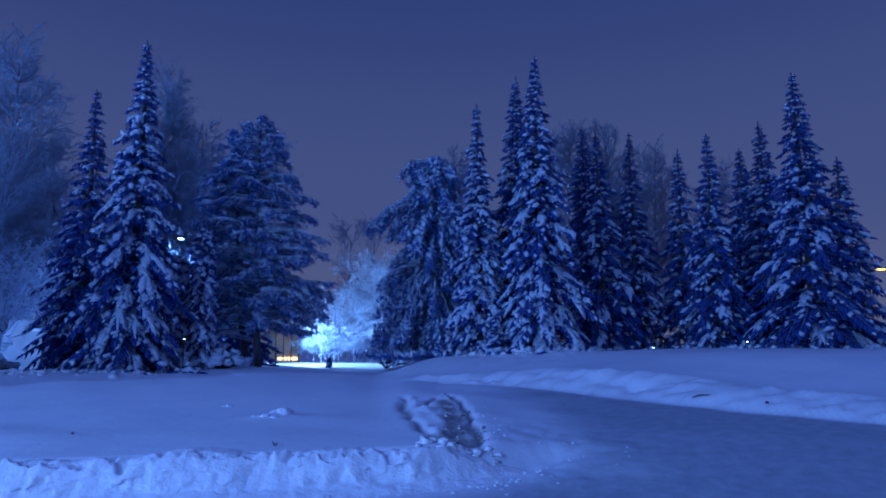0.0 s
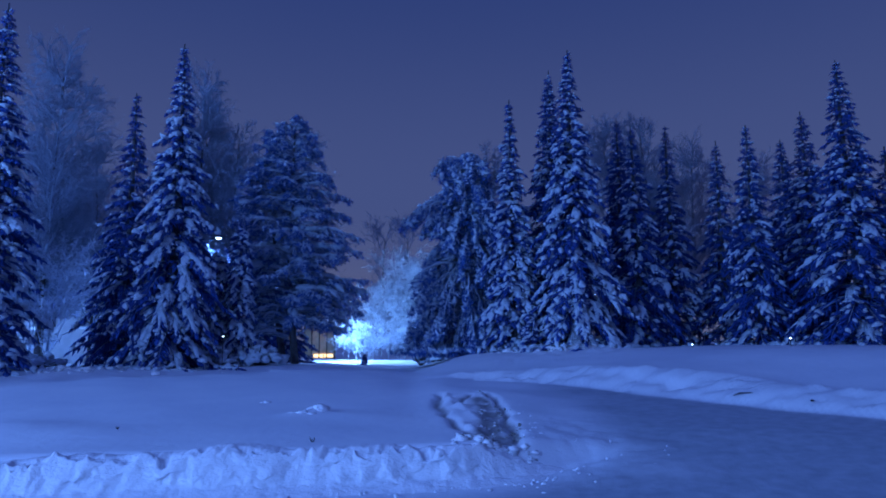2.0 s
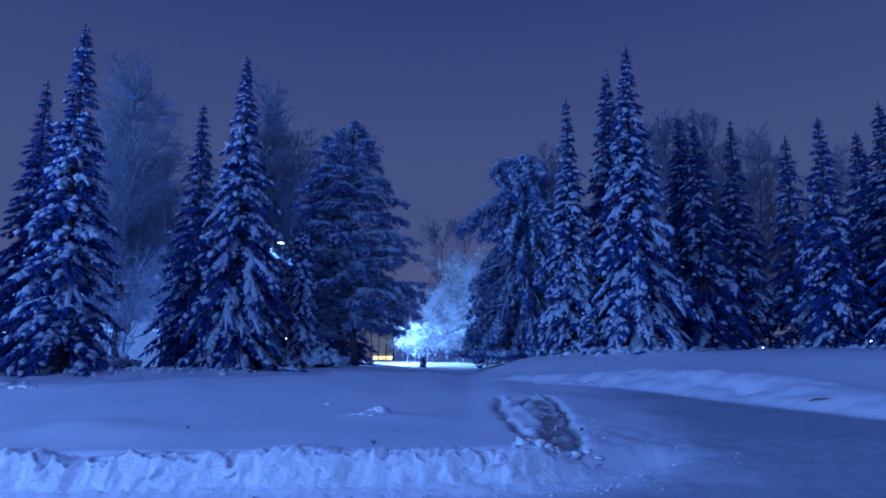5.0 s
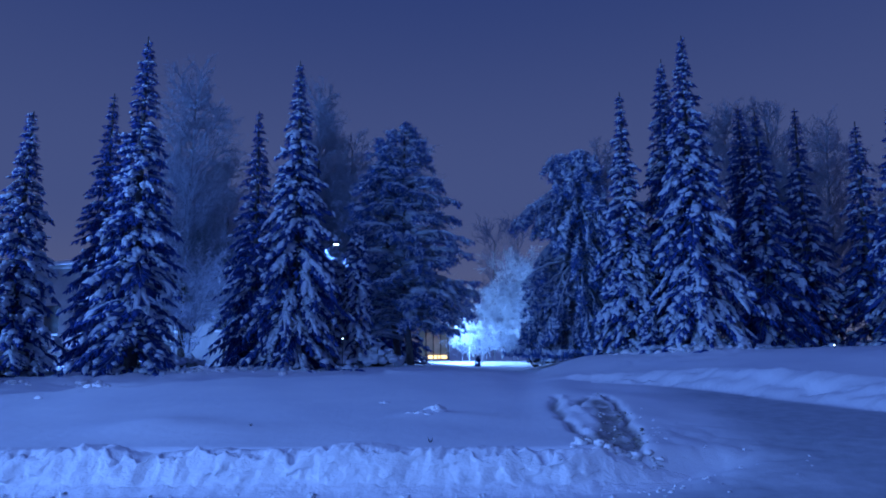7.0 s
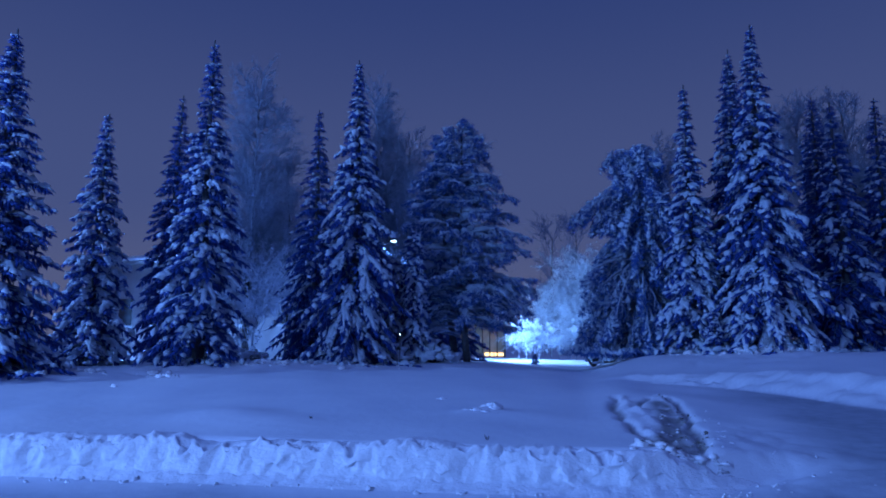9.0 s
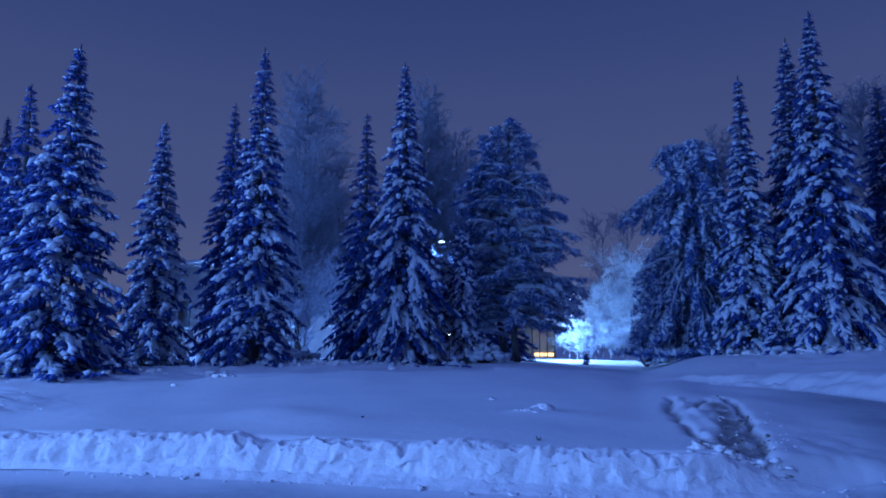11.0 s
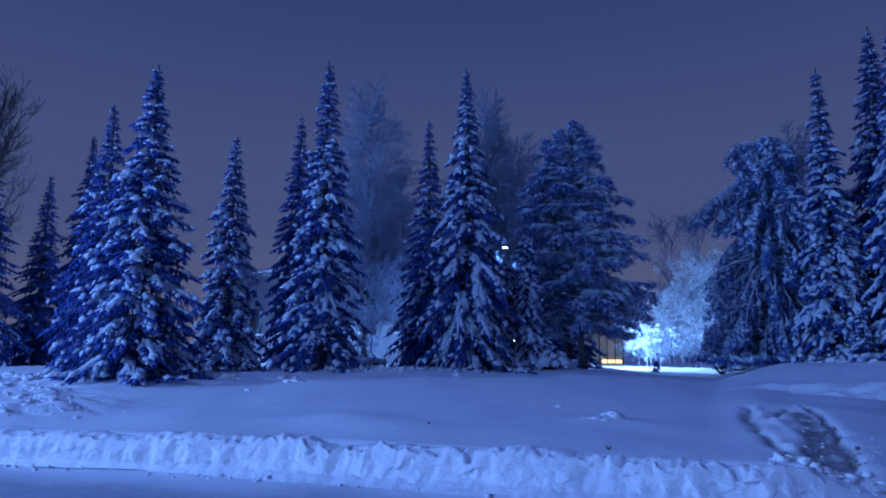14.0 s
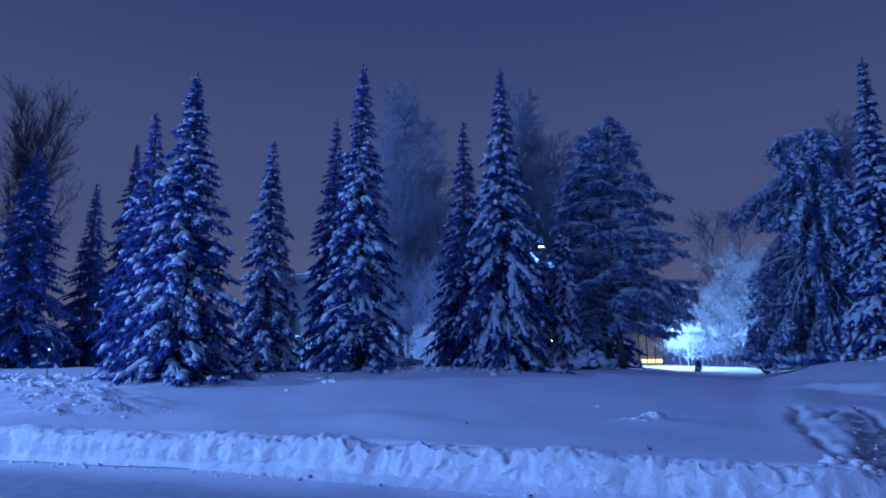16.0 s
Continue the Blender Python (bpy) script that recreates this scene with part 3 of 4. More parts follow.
    side = np.where(tip, side * 0.2, side)
    D = unit(T + S * side[:, None] - np.array([0, 0, 1.0]) * hang[:, None])
    Y = unit(np.cross([0, 0, 1.0], D))
    Z = np.cross(D, Y)
    wd = (0.066 + 0.037 * rng.random(len(bi))) * (0.35 + 0.7 * np.minimum(L[bi], 1))
    green.stamp(SPRIG_V, SPRIG_F, O, D * ln[:, None], Y * wd[:, None], Z * wd[:, None] * 0.8)
    hm = rng.random(len(bi)) < 0.45
    Dh = unit(T[hm] * 0.35 + S[hm] * (side[hm] * 0.35)[:, None] - np.array([0, 0, 1.0]))
    Yh = unit(np.cross([0.3, 0.2, 1.0], Dh))
    green.stamp(SPRIG_V, SPRIG_F, O[hm], Dh * (ln[hm] * 0.85)[:, None], Yh * wd[hm][:, None] * 1.1, np.cross(Dh, Yh) * wd[hm][:, None])

    # clots of snow on the sprigs
    up = np.array([0, 0, 1.0])
    for share, lo, hi, big in ((0.20, 0.10, 0.55, 1.20), (0.11, 0.45, 0.95, 0.95)):
        sm = rng.random(len(bi)) < share * load * (0.40 + 0.60 * q[bi] ** 0.4)
        f = rng.uniform(lo, hi, sm.sum())[:, None]
        s = (wd[sm] * rng.uniform(0.65, 1.30, sm.sum()) * big)[:, None]
        tilt = rng.normal(0, 0.25, (sm.sum(), 3))
        X1, Y1 = unit(D[sm] + tilt), unit(Y[sm] + tilt[:, ::-1])
        snow.stamp(BLOB_V, BLOB_F, O[sm] + D[sm] * ln[sm][:, None] * f + up * s * 0.55, X1 * s * 1.5, Y1 * s * 1.05, np.cross(X1, Y1) * s * 0.75)

    # pillows of snow along the boughs
    have = rng.random(n) < np.clip(0.62 * load, 0, 0.9) * (0.55 + 0.45 * q ** 0.3)
    idx = np.where(have)[0]
    a = rng.uniform(0.12, 0.45, len(idx))
    b = rng.uniform(0.80, 1.04, len(idx))
    c = np.linspace(0, 1, 8)
    pos = np.clip(a[:, None] + (b - a)[:, None] * c, 0, 1) * 8
    j0 = np.minimum(pos.astype(int), 7)
    ww = (pos - j0)[..., None]
    C = P[idx[:, None], j0] * (1 - ww) + P[idx[:, None], j0 + 1] * ww
    wid = (0.024 + 0.080 * L[idx] ** 0.85) * rng.uniform(0.65, 1.35, len(idx)) * load ** 0.5
    wid = np.minimum(wid, 0.095)
    body = np.array([0.02, 0.55, 0.85, 1.0, 1.0, 0.92, 0.68, 0.03])
    R = wid[:, None] * body * rng.uniform(0.55, 1.35, (len(idx), 8))
    C[..., 2] += R * 0.42 + 0.01
    C += rng.normal(0, 1, C.shape) * (wid[:, None, None] * 0.12)
    snow.tubes(C, R, 8, 0.72, 0.45, rng)
    # crumbly cover spread to both sides of the pillows
    cnt = np.clip(L[idx] * 20, 4, 26).astype(int)
    ci = np.repeat(np.arange(len(idx)), cnt)
    fu = rng.uniform(0.05, 1.0, len(ci)) * 7
    f0 = np.minimum(fu.astype(int), 6)
    fw = (fu - f0)[:, None]
    O3 = C[ci, f0] * (1 - fw) + C[ci, f0 + 1] * fw
    T3 = unit(C[ci, f0 + 1] - C[ci, f0])
    S3 = unit(np.cross(T3, [0, 0, 1.0]))
    off = rng.normal(0, 1, len(ci)) * np.minimum(0.03 + 0.085 * L[idx][ci], 0.15)
    O3 = O3 + S3 * off[:, None] - np.array([0, 0, 0.55]) * np.abs(off)[:, None]
    D3 = unit(T3 + S3 * (np.sign(off) * rng.uniform(0.2, 1.0, len(ci)))[:, None] - np.array([0, 0, 0.35]))
    Y3 = unit(np.cross([0, 0, 1.0], D3))
    s3 = (rng.uniform(0.028, 0.062, len(ci)) * (0.55 + 0.55 * np.minimum(L[idx][ci], 1)))[:, None]
    snow.stamp(BLOB_V, BLOB_F, O3, D3 * s3 * 1.5, Y3 * s3, np.cross(D3, Y3) * s3 * 0.7)
    # side lobes on long boughs
    lob = np.where(have & (L > 0.55))[0]
    lob = np.repeat(lob, 2)
    sgn = np.tile([1.0, -1.0], len(lob) // 2)
    f0 = rng.uniform(0.35, 0.75, len(lob))
    jj = (f0 * 8).astype(int)
    O2, T2 = P[lob, jj], unit(tan[lob, jj])
    D2 = unit(T2 + np.cross(T2, [0, 0, 1.0]) * (sgn * rng.uniform(0.5, 0.9, len(lob)))[:, None] - np.array([0, 0, 0.30]) * rng.uniform(0.6, 1.5, (len(lob), 1)))
    ll = L[lob] * rng.uniform(0.22, 0.42, len(lob))
    c = np.linspace(0, 1, 6)
    C = O2[:, None] + D2[:, None] * (ll[:, None] * c)[..., None]
    C[..., 2] -= (ll[:, None] * 0.25 * c ** 2)
    R = (0.028 + 0.050 * L[lob])[:, None] * np.array([0.4, 0.9, 1.0, 0.9, 0.65, 0.03]) * rng.uniform(0.75, 1.25, (len(lob), 6))
    C[..., 2] += R * 0.5
    snow.tubes(C, R, 7, 0.72, 0.45, rng)

    tagged(part("bough_wood", wood.mesh(), TWIG, tree), kind="stuff")
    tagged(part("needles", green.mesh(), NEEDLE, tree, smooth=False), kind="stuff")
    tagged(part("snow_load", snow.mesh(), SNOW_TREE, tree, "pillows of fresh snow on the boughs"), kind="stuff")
    return tree


TALL = "tall slender spruce heavily laden with snow beside the field"
DARKER = "dark spruce with a lighter dusting of snow standing behind others"
WIDE = "broad spruce with drooping boughs under thick snow"
# snow cut on the trees at both ends, standing in for dimmer light
for nm, x, y, top, rad, seed, droop, load, power, fine, lab in (
        ("spruce", -9.27, 18.85, 11.00, 2.42, 11, 0.80, 1.00, 1.06, 1.0, WIDE),
        ("spruce", -12.37, 21.73, 10.58, 1.71, 12, 0.60, 0.26, 0.93, 1.0, DARKER),
        ("spruce", -12.95, 15.97, 10.93, 1.91, 13, 0.50, 0.78, 0.98, 1.0, TALL),
        ("spruce", -16.75, 19.00, 10.68, 1.84, 14, 0.55, 0.16, 0.98, 1.0, DARKER),
        ("spruce", -15.85, 14.80, 8.38, 1.60, 15, 0.55, 1.10, 0.98, 1.0, "slim pointed spruce thickly covered with snow"),
        ("spruce", -14.91, 10.96, 9.15, 2.18, 16, 0.42, 0.76, 1.06, 1.1, "broad full spruce with snow thickest on its road side"),
        ("spruce", -20.16, 13.26, 9.75, 1.91, 17, 0.50, 0.32, 0.98, 1.05, DARKER),
        ("spruce", -32.18, 20.14, 12.58, 2.13, 18, 0.50, 0.12, 0.98, 1.05, DARKER),
        ("spruce", -31.91, 17.96, 9.81, 1.94, 19, 0.45, 0.12, 0.98, 1.05, DARKER),
        ("spruce", -30.69, 14.42, 10.63, 2.77, 20, 0.45, 0.14, 0.88, 1.05, DARKER),
        ("spruce", 3.33, 21.75, 11.79, 2.36, 21, 0.75, 0.96, 1.04, 1.0, WIDE),
        ("spruce", 3.00, 24.79, 12.36, 2.05, 22, 0.50, 0.72, 0.93, 1.05, DARKER),
        ("spruce", 1.29, 22.96, 10.45, 1.59, 23, 0.70, 1.20, 0.98, 1.0, "slim snow-laden spruce with bent-down boughs"),
        ("spruce", 1.75, 21.43, 2.42, 0.50, 24, 0.40, 1.20, 0.86, 1.3, "small young spruce buried in snow"),
        ("spruce", 6.09, 24.25, 9.74, 2.06, 25, 0.70, 0.56, 1.01, 0.9, TALL),
        ("spruce", 6.69, 29.25, 11.76, 1.98, 26, 0.55, 0.28, 0.83, 1.05, DARKER),
        ("spruce", 7.87, 25.83, 10.27, 1.65, 27, 0.60, 0.44, 1.01, 0.9, TALL),
        ("spruce", 9.63, 25.22, 9.38, 1.65, 28, 0.60, 0.48, 0.96, 0.9, TALL),
        ("spruce", 9.88, 22.96, 9.25, 1.71, 29, 0.65, 0.54, 0.98, 0.95, TALL),
        ("spruce", 12.61, 26.11, 9.64, 2.05, 30, 0.55, 0.45, 0.93, 1.05, DARKER),
        ("spruce", 12.88, 24.86, 10.39, 2.19, 31, 0.55, 0.48, 0.98, 1.05, DARKER),
        ("spruce", 12.04, 20.76, 10.66, 2.65, 32, 0.55, 0.60, 1.08, 1.0, WIDE),
        ("spruce", 13.40, 20.90, 7.71, 2.01, 33, 0.50, 0.50, 1.06, 0.9, WIDE)):
    spruce(nm, x, y, top, rad, seed, droop, load, power, fine, lab)


# ---------------------------------------------------------------- pines and old conifers with open crowns
def pine(name, x, y, top, reach, seed, clear=0.16, sag=0.25, load=0.6, peak=0.30, limbs=84, label="", extra=(), dome=False, lean=0.0, group="conifers at the gap"):
    rng = np.random.default_rng(seed)
    base = on_ground(x, y, 0.05)
    H = top - base[2]
    tree = empty(name, base)
    tagged(tree, label, "conifer", group)
    tz = np.linspace(0, 1, 12)
    trunk = Soup()
    line = np.stack([0.06 * np.sin(tz * 4 + seed) + lean * (1 - tz) ** 3, 0.08 * np.sin(tz * 3), tz * H * 0.97], -1)
    trunk.tubes(line[None], (0.025 + 0.0125 * H * (1 - tz) ** 0.8)[None], 10)
    part("trunk", trunk.mesh(), BARK, tree)
    zl = H * (clear + (0.985 - clear) * (np.arange(limbs) + rng.random(limbs)) / limbs)
    al = rng.uniform(0, 6.2832, limbs) + np.arange(limbs) * 2.4
    s = (zl / H - clear) / (1 - clear)
    env = np.where(s < peak, 0.72 + 0.28 * s / peak, ((1 - s) / (1 - peak)) ** 0.75 * 0.94 + 0.06)
    if dome:
        env = np.minimum(0.36 + 0.72 * (1 - s), 1) * np.minimum(1, (1 - s) / 0.06) ** 0.5
    L = reach * env * rng.uniform(0.62, 1.10, limbs)
    sg = sag * rng.uniform(0.5, 1.5, limbs)
    up = rng.uniform(0.05, 0.40, limbs) * (0.3 + 1.3 * s ** 2) + (0 if dome else 1.1) * smooth01((s - 0.80) / 0.15) * rng.uniform(0.5, 1.3, limbs)
    if len(extra):
        ez, ea, el, es = np.array(extra).T
        zl, al, L, sg, up = np.r_[zl, ez], np.r_[al, ea], np.r_[L, el], np.r_[sg, es], np.r_[up, ez * 0 + 0.35]
    if dome:
        sg = sg * (1 - 0.75 * np.clip(zl / H, 0, 1) ** 2)
    n = len(zl)
    t = np.linspace(0, 1, 8)
    P = np.zeros((n, 8, 3))
    bend = rng.uniform(-0.25, 0.25, n)
    ang = al[:, None] + bend[:, None] * t
    P[..., 0], P[..., 1] = np.cos(ang) * L[:, None] * t, np.sin(ang) * L[:, None] * t
    P[..., 2] = zl[:, None] + L[:, None] * (up[:, None] * t - (sg + up * 0.7)[:, None] * t ** 2)
    P[..., 2] = np.maximum(P[..., 2], 0.25)
    wood, green, snow = Soup(), Soup(), Soup()
    wood.tubes(P, (0.014 + 0.016 * L)[:, None] * (1.08 - t), 5)
    tan = unit(np.gradient(P, axis=1))
    # side twigs
    m = (5 + L * 8).astype(int)
    bi = np.repeat(np.arange(n), m)
    u = np.clip(rng.random(len(bi)) ** (0.7 if dome else 0.5) * 0.80 + 0.22, 0, 1)
    i0 = np.minimum((u * 7).astype(int), 6)
    w = (u * 7 - i0)[:, None]
    O = P[bi, i0] * (1 - w) + P[bi, i0 + 1] * w
    T = tan[bi, i0]
    S = np.cross(T, [0, 0, 1.0])
    D = unit(T * 0.7 + S * rng.uniform(-1, 1, (len(bi), 1)) + np.array([0, 0, 1.0]) * (rng.uniform(-0.5, 0.35, (len(bi), 1)) - sag * 1.3))
    ln = (0.22 + 0.26 * L[bi] * (1.1 - u)) * rng.uniform(0.6, 1.2, len(bi))
    c = np.linspace(0, 1, 4)
    Q = O[:, None] + D[:, None] * (ln[:, None] * c)[..., None]
    Q[..., 2] -= (ln * (0.12 + 0.6 * sag))[:, None] * c ** 2
    Q[..., 2] = np.maximum(Q[..., 2], 0.2)
    wood.tubes(Q, np.full(len(bi), 0.010)[:, None] * (1.1 - c * 0.7), 3)
    # snow lying along the twigs
    ts = rng.random(len(bi)) < 0.50 * load
    TR = (0.024 if dome else 0.032) * rng.uniform(0.6, 1.4, (ts.sum(), 1)) * np.array([0.5, 1.0, 0.9, 0.1])
    snow.tubes(Q[ts] + np.array([0, 0, 1.0]) * (TR[..., None] + 0.012), TR, 3, 0.9)
    # tufts of needles along the twigs
    for k, size in ((1, 0.13), (2, 0.15), (3, 0.17)) if dome else ((1, 0.085), (2, 0.10), (3, 0.115)):
        A = unit(Q[:, k] - Q[:, k - 1] + rng.normal(0, 0.25, (len(bi), 3)))
        B = unit(np.cross(A, rng.normal(0, 1, (len(bi), 3))))
        sz = (size * rng.uniform(0.7, 1.35, len(bi)))[:, None]
        green.stamp(TUFT_V, TUFT_F, Q[:, k], B * sz, np.cross(A, B) * sz, A * sz)
        hm = rng.random(len(bi)) < (0.42 if dome else 0.22) * load
        Sx = unit(np.cross([0, 0, 1.0], A[hm]))
        bs = sz[hm] * rng.uniform(0.16, 0.50, (hm.sum(), 1)) * (1.45 if dome else 1)
        snow.stamp(BLOB_V, BLOB_F, Q[hm, k] + np.array([0, 0, 0.03]), A[hm] * bs * 2.2, Sx * bs, np.cross(A[hm], Sx) * bs * 0.7)
    # snow lying along the limbs
    hv = rng.random(n) < 0.62 + 0.4 * load
    a, b = rng.uniform(0.05, 0.35, hv.sum()), rng.uniform(0.7, 1.0, hv.sum())
    pos = (a[:, None] + (b - a)[:, None] * t) * 7
    j0 = np.minimum(pos.astype(int), 6)
    ww = (pos - j0)[..., None]
    C = P[hv][np.arange(hv.sum())[:, None], j0] * (1 - ww) + P[hv][np.arange(hv.sum())[:, None], j0 + 1] * ww
    R = ((0.020 + 0.008 * L[hv] if dome else 0.030 + 0.015 * L[hv] * load) * rng.choice([0.8, 1.7], hv.sum(), p=[0.75, 0.25]))[:, None] * np.array([0.1, 0.8, 1, 1, 1, 0.9, 0.7, 0.1]) * rng.uniform(0.6, 1.4, (hv.sum(), 8))
    C[..., 2] += R * 0.6 + 0.012
    snow.tubes(C, R, 5, 0.8, 0.25, rng)
    # heavier cushions where limbs fork
    cu = np.where(rng.random(n) < 0.06 * load)[0]
    for i in cu:
        tv, tf = ball(rng, 0.6, 8, 6)
        sc = (0.06 + 0.07 * L[i] / reach) * rng.uniform(0.7, 1.5)
        snow.add(tv * sc * np.array([1.3, 1.2, 0.75]) + P[i, 5] + (0, 0, sc * 0.3), tf)
    tagged(part("bough_wood", wood.mesh(), TWIG, tree), kind="stuff")
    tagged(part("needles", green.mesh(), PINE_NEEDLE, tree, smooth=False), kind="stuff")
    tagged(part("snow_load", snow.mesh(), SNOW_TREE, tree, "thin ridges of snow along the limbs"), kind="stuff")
    return tree


pine("pine", -7.18, 23.95, 10.45, 2.75, 41, 0.15, 0.09, 1.90, 0.25, 200, "old pine with a bare foot and snow along its open limbs",
                extra=((2.6, -0.35, 2.9, 0.32), (2.3, -0.5, 2.7, 0.40), (4.9, -0.2, 2.9, 0.20), (6.4, -0.3, 2.3, 0.18), (5.6, 3.0, 2.6, 0.10), (4.3, 3.3, 2.5, 0.05), (2.9, -0.1, 2.7, 0.30), (2.5, 0.1, 2.6, 0.30), (2.2, -0.25, 2.8, 0.25), (2.4, -0.7, 2.5, 0.30), (3.3, -0.2, 2.9, 0.35), (1.9, -0.3, 2.3, 0.20), (2.7, -0.05, 2.9, 0.38), (2.3, 3.0, 2.0, 0.30), (1.9, 2.8, 1.9, 0.30), (2.7, 3.3, 2.2, 0.30), (2.1, -2.2, 1.6, 0.30), (6.6, 2.7, 2.0, -0.05), (1.5, 2.7, 2.3, 0.25), (1.3, 3.2, 2.5, 0.25), (1.6, 3.6, 2.4, 0.30), (1.1, 3.9, 2.0, 0.20), (1.4, 2.3, 2.0, 0.25), (1.0, 3.0, 2.2, 0.15), (1.8, -2.6, 2.0, 0.30), (1.7, -3.0, 2.3, 0.35)), lean=0.32)
pine("larch", -0.45, 26.0, 9.50, 2.75, 43, 0.03, 0.80, 0.85, 0.58, 300, "shaggy drooping larch weighed down by snow", extra=((6.4, 3.25, 2.7, 0.75), (6.5, 3.15, 2.6, 0.80), (6.3, 3.35, 2.4, 0.75), (6.5, 3.25, 2.0, 0.6), (8.0, 3.2, 1.3, 0.6)), dome=True)


pine("pine", -8.02, 24.2, 9.95, 1.50, 44, 0.22, 0.10, 1.80, 0.62, 130, "slim second pine grown against the old one", extra=((2.4, 3.0, 1.5, 0.3), (2.0, 2.6, 1.3, 0.3), (2.2, 3.6, 1.4, 0.3)), lean=0.62)


# ---------------------------------------------------------------- bare broadleaved trees
def bare_meshes(seed, H, spread, levels=4, upright=0.5, frost=0.0, twig=0.012, kids_of=(18, 8, 5, 3), low=0.25, taper=0.5, crown=0.65):
    """A leafless tree: wood, and rime along it. Returns trunk, branchwork and rime."""
    rng = np.random.default_rng(seed)
    wood, rime = Soup(), Soup()
    segs = {k: [] for k in range(levels + 1)}

    def grow(p, d, ln, r, level):
        pts, q = [p], p
        steps = 6 if level == 0 else (4 if level < 3 else (1 if levels == 3 else 2))
        for i in range(steps):
            pull = 0.10 * upright if level < 2 else (-0.05 if upright < 0.6 else 0.04)
            d = unit(d + rng.normal(0, (0.035, 0.09, 0.13, 0.16, 0.16)[level], 3) + np.array([0, 0, pull]))
            q = q + d * ln / steps
            pts.append(q)
        segs[level].append((np.array(pts), r))
        if level >= levels:
            return
        kids = kids_of[min(level, 3)]
        for k in range(kids):
            f = rng.uniform(low if level == 0 else 0.15, 1.0)
            i = min(int(f * steps), steps - 1)
            o = pts[i] + (pts[i + 1] - pts[i]) * (f * steps - i)
            out = unit(np.cross(d, rng.normal(0, 1, 3)))
            nd = unit(d * (0.55 + 0.7 * upright) + out * (0.9 - 0.35 * upright))
            grow(o, nd, ln * rng.uniform(0.34, 0.55) * (crown + taper * (1 - f) if level == 0 else 1.0) * (spread if level == 0 else 1), max(r * (0.36 if level == 0 else 0.45), twig * 0.5), level + 1)

    grow(np.zeros(3), np.array([0.02, 0.0, 1.0]), H * 0.93, 0.0085 * H, 0)
    stem = Soup()
    for level, items in segs.items():
        p = np.array([pts for pts, _ in items])
        r = np.array([r for _, r in items])[:, None] * np.linspace(1, 0.3 if level == 0 else 0.45, p.shape[1])
        if level < 3 or not frost:
            (wood if level else stem).tubes(p, r, 3 if level else 8)
        if frost and level > 0:
            rime.tubes(p + np.array([0, 0, 1.0]) * (r[..., None] * 0.7), r * 0.6 + frost, 3, 0.9)
    return stem, wood, rime


def bare_tree(name, x, y, top, seed, spread=1.0, upright=0.5, frost=0.0, mat=None, label="", category="bare tree", group="", levels=4, twig=0.012, kids_of=(18, 8, 5, 3), low=0.25, taper=0.5, crown=0.65):
    base = on_ground(x, y, 0.05)
    tree = tagged(empty(name, base), label, category, group)
    stem, wood, rime = bare_meshes(seed, top - base[2], spread, levels, upright, frost, twig, kids_of, low, taper, crown)
    part("trunk", stem.mesh(), mat or BARK, tree)
    tagged(part("branchwork", wood.mesh(), mat or TWIG, tree), kind="stuff")
    if frost:
        tagged(part("rime", rime.mesh(), FROST, tree, "white hoarfrost along the twigs"), kind="stuff")
    return tree


def copy_tree(tree, x, y, scale, turn):
    m = pose(*on_ground(x, y, 0.05), 0, 0, turn)
    ob = copy_thing(tree, m)
    ob.scale = (scale, scale, scale)
    return ob


BIRCH = "leafless birch with fine misty twigs behind the spruces"
birch_a = bare_tree("birch", -17.3, 24.4, 13.9, 51, 0.60, 0.50, 0.0, label=BIRCH, group="birches behind the spruces", levels=3, kids_of=(56, 13, 13), low=0.16, twig=0.009, crown=0.45, taper=0.75)
birch_b = bare_tree("birch", -14.1, 30.9, 15.4, 52, 0.54, 0.56, 0.0, label=BIRCH, group="birches behind the spruces", levels=3, kids_of=(56, 13, 13), low=0.16, twig=0.009, crown=0.45, taper=0.75)
for src, x, y, sc, turn in ((birch_a, -14.4, 33.0, 0.98, 60), (birch_b, -12.4, 31.6, 0.84, 130), (birch_a, -10.0, 33.2, 0.92, 200), (birch_b, 0.5, 34.0, 0.76, 40),
                            (birch_a, 8.0, 37.1, 1.02, 90), (birch_b, 9.9, 36.7, 0.94, 210), (birch_a, 12.2, 36.0, 0.90, 300),
                            (birch_a, -16.2, 26.0, 0.72, 150), (birch_b, 15.0, 34.5, 0.72, 15), (birch_b, -18.6, 26.4, 0.70, 250)):
    copy_tree(src, x, y, sc, turn)
far_a = bare_tree("tall_tree", -12.7, 84.0, 16.2, 53, 0.75, 0.6, 0.0, label="tall leafless tree far beyond the gap", group="far trees", levels=3, twig=0.05)
copy_tree(far_a, -9.6, 84.5, 1.02, 100)
poplar = bare_tree("poplar", -36.4, 16.7, 13.4, 54, 0.85, 1.05, 0.0, DARK_TWIG, label="leafless poplar with steep upright limbs", group="poplars", levels=4, twig=0.02, kids_of=(30, 9, 7, 2), low=0.12)
copy_tree(poplar, -36.0, 12.5, 0.85, 80)

